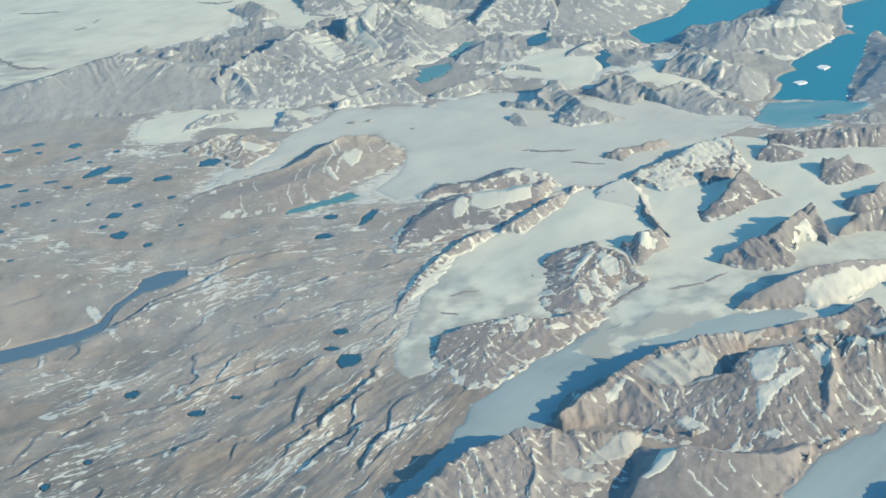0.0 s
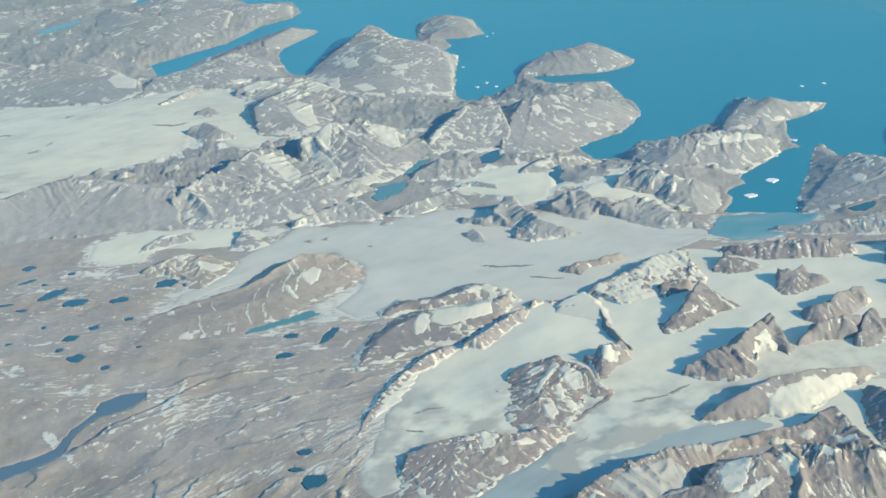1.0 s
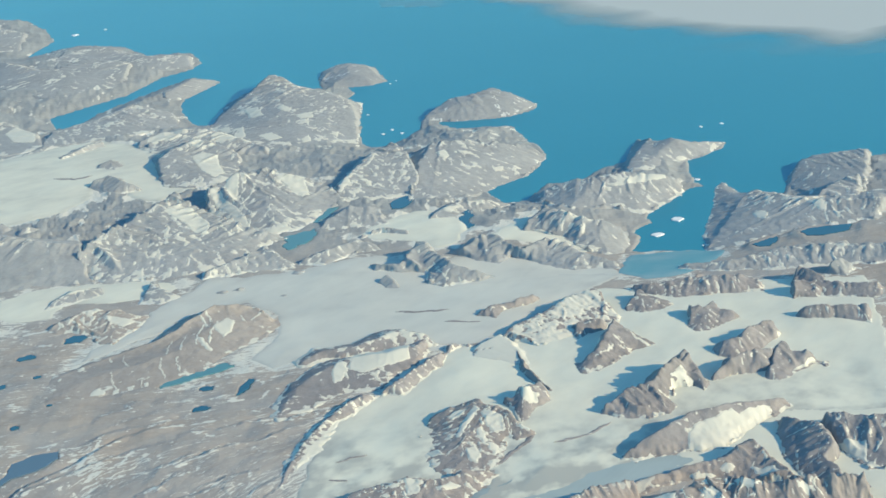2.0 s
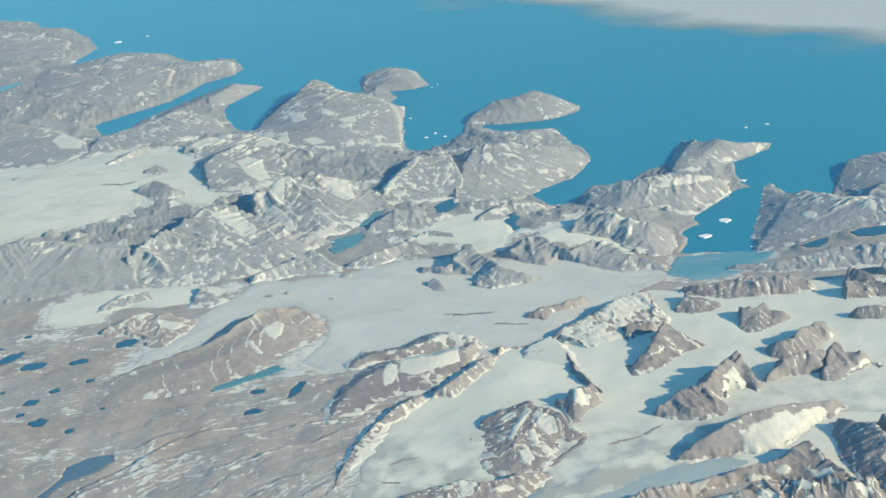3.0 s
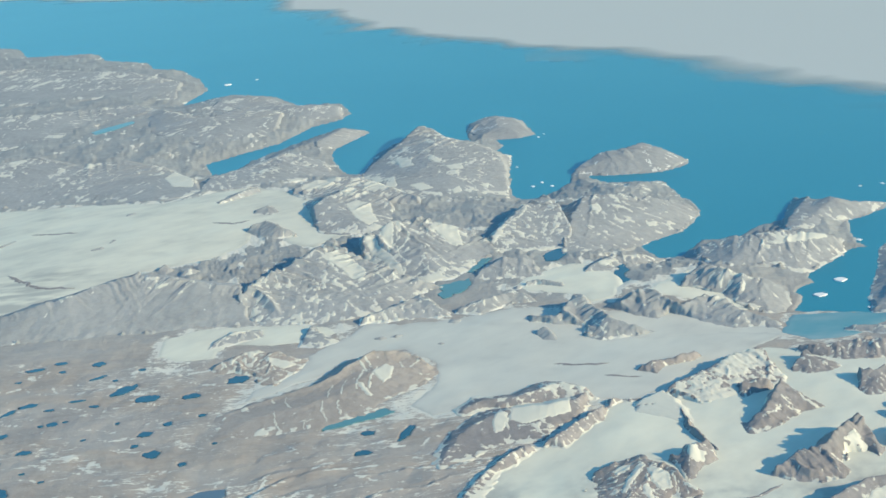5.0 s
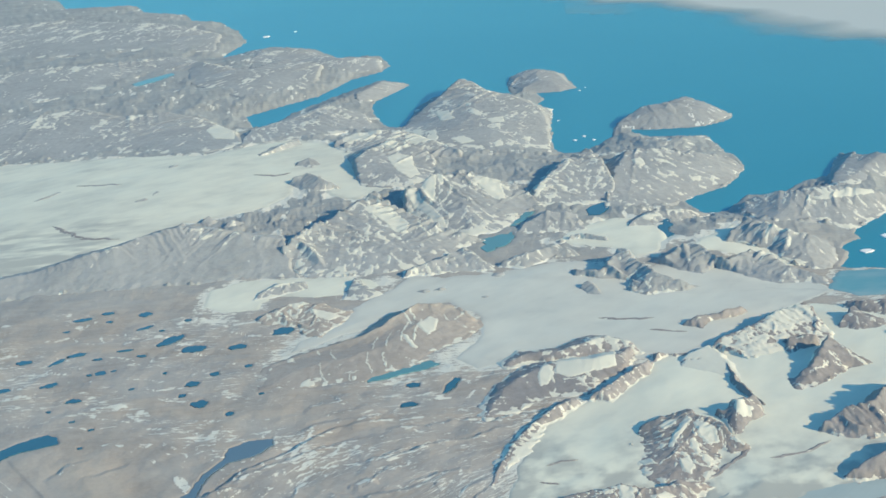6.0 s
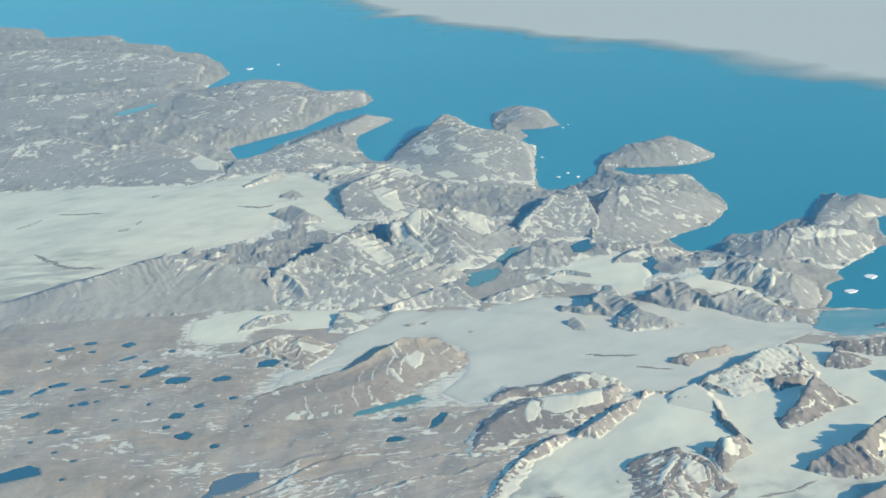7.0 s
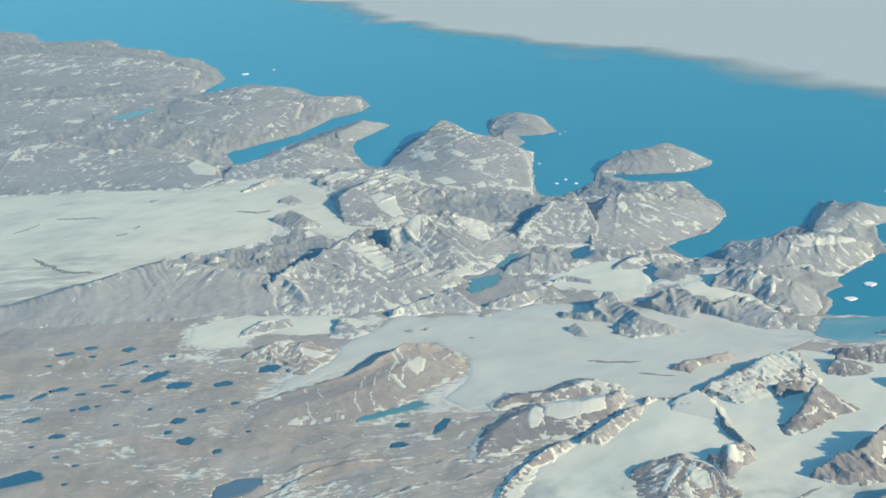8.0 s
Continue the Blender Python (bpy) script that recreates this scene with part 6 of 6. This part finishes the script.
# ---- mountains ----
MADE = []
for peak in PEAKS:
    kind, label, snow, back, face, crest = peak
    foot = outline_of(peak)
    far = away(foot)
    X, Y = plot(foot, max(0.40, 0.00118 * far), 4)
    h, gully, up = mountain_height(X, Y, peak)
    Z = level(X, Y) + 0.2 + h
    gx, gy = np.gradient(Z, X[0, 1] - X[0, 0])[::-1]
    slope = eased(np.hypot(gx, gy), 2)
    seed = int(abs(crest[0][0])) % 53
    tall = 1 + 0.9 * smooth(520, 640, far)
    patch = 0.0075 * far * (1 + 0.5 * smooth(700, 1000, far))
    lying = 0.8 * cloudy(X / patch, Y / (patch * tall), 4, seed, 0.55) + 0.55 * cloudy(X / (0.04 * far), Y / (0.04 * far * tall), 2, seed + 60)
    patchy = cloudy(X / (0.011 * far), Y / (0.011 * far), 3, seed + 31, 0.5)
    filled = smooth(-0.42, -0.66, gully) * smooth(-0.42, 0.12, lying + 0.25 * patchy + 0.8 * (snow - 0.28) + 0.35 * (up - 0.45))
    foot_snow = 0.34 * smooth(0.16, 0.0, up) * smooth(-0.2, 0.25, patchy + snow - 0.2)
    filled = filled * (0.4 if "smooth" in label else 1) * (1 - 0.2 * smooth(520, 640, far))
    white = 0.20 - 0.05 * smooth(700, 1000, far) + 0.40 * snow + 0.40 * filled + (0.36 + 0.14 * smooth(520, 640, far)) * lying - 0.20 * np.minimum(slope, 1.6) + 0.16 * smooth(0.5, 1.0, up) * smooth(0.9, 0.3, slope) + foot_snow
    # mountains beyond 560 take the rock with haze in its colour
    look_of = WARM_ROCK if "brown" in label and far < 400 else BROWN_ROCK if ("brown" in label and "grey" not in label) else HAZY_ROCK if far > 560 else ROCK
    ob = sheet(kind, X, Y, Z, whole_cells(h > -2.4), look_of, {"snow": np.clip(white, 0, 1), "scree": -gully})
    tagged(ob, label, kind)
    MADE.append((ob, X[0], Y[:, 0], 0.35 * Z + 0.65 * eased(Z, max(1, int(0.9 / (X[0, 1] - X[0, 0])))), h))
    lie = white + 0.16 * (fine_grain(X, Y, seed) - 0.5)
    deep = smooth(-0.2, 0.6, h) * np.clip((lie - 0.56) * 2.6, -0.3, 0.16) - 0.3 * (h < 0)
    if (deep > 0.01).any() and kind == "mountain":
        tagged(sheet("snow_cover", X, Y, Z + deep, whole_cells(deep > -0.02), SNOW, {"dirt_and_shade": X * 0}, ob), "old snow lying in gullies and hollows", kind="stuff")

# ---- snowfields in the hollows of the mountains, drifts in their gullies ----
def between(xs, ys, Z, X, Y):
    """Heights read from a square grid."""
    u, v = (X - xs[0]) / (xs[1] - xs[0]), (Y - ys[0]) / (ys[1] - ys[0])
    i, j = np.clip(np.floor(u).astype(int), 0, len(xs) - 2), np.clip(np.floor(v).astype(int), 0, len(ys) - 2)
    a, b = u - i, v - j
    return (Z[j, i] * (1 - a) + Z[j, i + 1] * a) * (1 - b) + (Z[j + 1, i] * (1 - a) + Z[j + 1, i + 1] * a) * b


def lay_snow(line, measure_in, far, mat):
    """A skin of snow with worn edges on each mountain under an outline."""
    P = spread(line)
    cell = max(0.2, 0.0006 * far)
    for ob, xs, ys, Z, h in MADE:
        if P[:, 0].max() < xs[0] or P[:, 0].min() > xs[-1] or P[:, 1].max() < ys[0] or P[:, 1].min() > ys[-1]:
            continue
        X, Y = plot(line, cell, 2)
        X, Y = X[:, (X[0] > xs[0]) & (X[0] < xs[-1])], Y[:, (X[0] > xs[0]) & (X[0] < xs[-1])]
        X, Y = X[(Y[:, 0] > ys[0]) & (Y[:, 0] < ys[-1])], Y[(Y[:, 0] > ys[0]) & (Y[:, 0] < ys[-1])]
        if min(X.shape) < 4:
            continue
        wob = 0.0016 * far
        d = measure_in(X + wob * cloudy(X / 2.4, Y / 2.4, 4, 91, 0.65), Y + wob * cloudy(X / 2.4, Y / 2.4, 4, 92, 0.65))
        top = between(xs, ys, h, X, Y)
        d = np.minimum(d, top * 2)
        keep = whole_cells((d > -0.5) & (top > 0.15))
        if (d > 0).sum() < 8 or keep.sum() < 12:
            continue
        bulk = np.clip(d * 0.3, -0.25, 0.2)
        sheet("snowfield", X, Y, between(xs, ys, Z, X, Y) + bulk, keep, mat, {"dirt_and_shade": X * 0}, ob)


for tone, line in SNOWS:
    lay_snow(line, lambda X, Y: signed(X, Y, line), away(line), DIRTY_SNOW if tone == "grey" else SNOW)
for wide, line in DRIFTS:
    (ax, ay), (bx, by) = line
    mid = ((ax + bx) / 2 + 0.06 * (by - ay), (ay + by) / 2 - 0.06 * (bx - ax))

    def along_drift(X, Y):
        d, run, _, _ = near_line(X, Y, [(ax, ay), mid, (bx, by)])
        return wide * (0.9 + 0.6 * cloudy(run / 2.5, run * 0 + ax, 2, 5)) * (0.6 + 0.4 * run / math.hypot(bx - ax, by - ay)) - d

    lay_snow([(ax, ay), mid, (bx, by)], along_drift, away(line), SNOW)

# ---- lakes ----
for (name, label, tint, *_), (P, z) in zip(LAKES, LAKE_LINES):
    bm = bmesh.new()
    ring = [bm.verts.new((p[0], p[1], z)) for p in P]
    low = [bm.verts.new((p[0], p[1], z - 0.5)) for p in P]
    bm.faces.new(ring)
    for k in range(len(ring)):
        bm.faces.new((ring[k], low[k], low[(k + 1) % len(ring)], ring[(k + 1) % len(ring)]))
    bmesh.ops.triangulate(bm, faces=[bm.faces[:][0]])
    bmesh.ops.recalc_face_normals(bm, faces=bm.faces[:])
    me = bpy.data.meshes.new(name)
    bm.to_mesh(me)
    bm.free()
    me.materials.append(WATERS[tint])
    tagged(new(name, me), label, "river" if name == "river" else "lake", "tundra lakes" if "tundra lake" in label else "")

# ---- icebergs ----
for x, y, long, deep, seed in BERGS:
    rnd = random.Random(seed)
    bm = bmesh.new()
    n, tall = 7, max(0.25, min(0.6, long * 0.06))
    rings = []
    for k, (grow, z) in enumerate(((1.04, -0.4), (1.0, 0.05), (0.93, tall * 0.8), (0.82, tall))):
        shape = random.Random(seed + 5)
        ring = []
        for i in range(n):
            a = 2 * math.pi * i / n
            r = shape.uniform(0.62, 1.12) * grow
            ring.append(bm.verts.new((0.5 * long * r * math.cos(a), 0.5 * max(deep, long * 0.3) * r * math.sin(a), z * (1 + rnd.uniform(-0.18, 0.18)))))
        rings.append(ring)
    for a, b in zip(rings, rings[1:]):
        for i in range(n):
            bm.faces.new((a[i], a[(i + 1) % n], b[(i + 1) % n], b[i]))
    bm.faces.new(rings[-1])
    me = bpy.data.meshes.new("iceberg")
    bm.to_mesh(me)
    bm.free()
    me.materials.append(BERG_ICE)
    ob = new("iceberg", me)
    ob.location = (x, y, 0)
    tagged(ob, "tabular white iceberg adrift in the fjord" if long > 4 else "small white ice floe on blue sea", "iceberg", "drifting ice")

# ---- cloud bank far out at sea ----
m, N, L, S = material("sea_cloud")
own = N.new("ShaderNodeAttribute")
own.attribute_name = "thick"
soft = noise_node(N, L, 0.005, 2, 0.5)
drops = N.new("ShaderNodeBsdfDiffuse")
glow_through = N.new("ShaderNodeBsdfTranslucent")
for n in (drops, glow_through):
    n.inputs["Color"].default_value = (0.63, 0.68, 0.655, 1)
clear, both, veil = N.new("ShaderNodeBsdfTransparent"), N.new("ShaderNodeMixShader"), N.new("ShaderNodeMixShader")
both.inputs[0].default_value = 0.15
L.new(drops.outputs[0], both.inputs[1])
L.new(glow_through.outputs[0], both.inputs[2])
L.new(ramp(N, L, sums(N, L, "ADD", own.outputs["Fac"], sums(N, L, "MULTIPLY", sums(N, L, "SUBTRACT", soft, 0.5), 0.25)), (0.0, (0, 0, 0)), (0.3, (1, 1, 1))), veil.inputs[0])
L.new(clear.outputs[0], veil.inputs[1])
L.new(both.outputs[0], veil.inputs[2])
L.new(veil.outputs[0], N["Material Output"].inputs["Surface"])
outline = CLOUD_EDGE + [(4900, 900), (4900, 4900), (-2600, 4900)]
X, Y = np.meshgrid(np.linspace(-2400, 4200, 240), np.linspace(500, 4800, 200))
d = signed(X + 60 * cloudy(X / 200, Y / 200, 3, 78), Y + 60 * cloudy(X / 200, Y / 200, 3, 79), outline)
Z = 0.3 + 0.08 * cloudy(X / 170, Y / 170, 3, 77)
lies = whole_cells((d > -30) & (np.hypot(X, Y) < 4900))
rim = whole_cells(d < 70)
cloud = sheet("cloud_bank", X, Y, Z, lies & ~rim, m, {"thick": np.clip(d / 200, 0, 1)})
tagged(cloud, "low flat grey-white cloud bank over the sea", "cloud")
sheet("ragged_edge", X, Y, Z, lies & rim, m, {"thick": np.clip(d / 200, 0, 1)}, cloud)
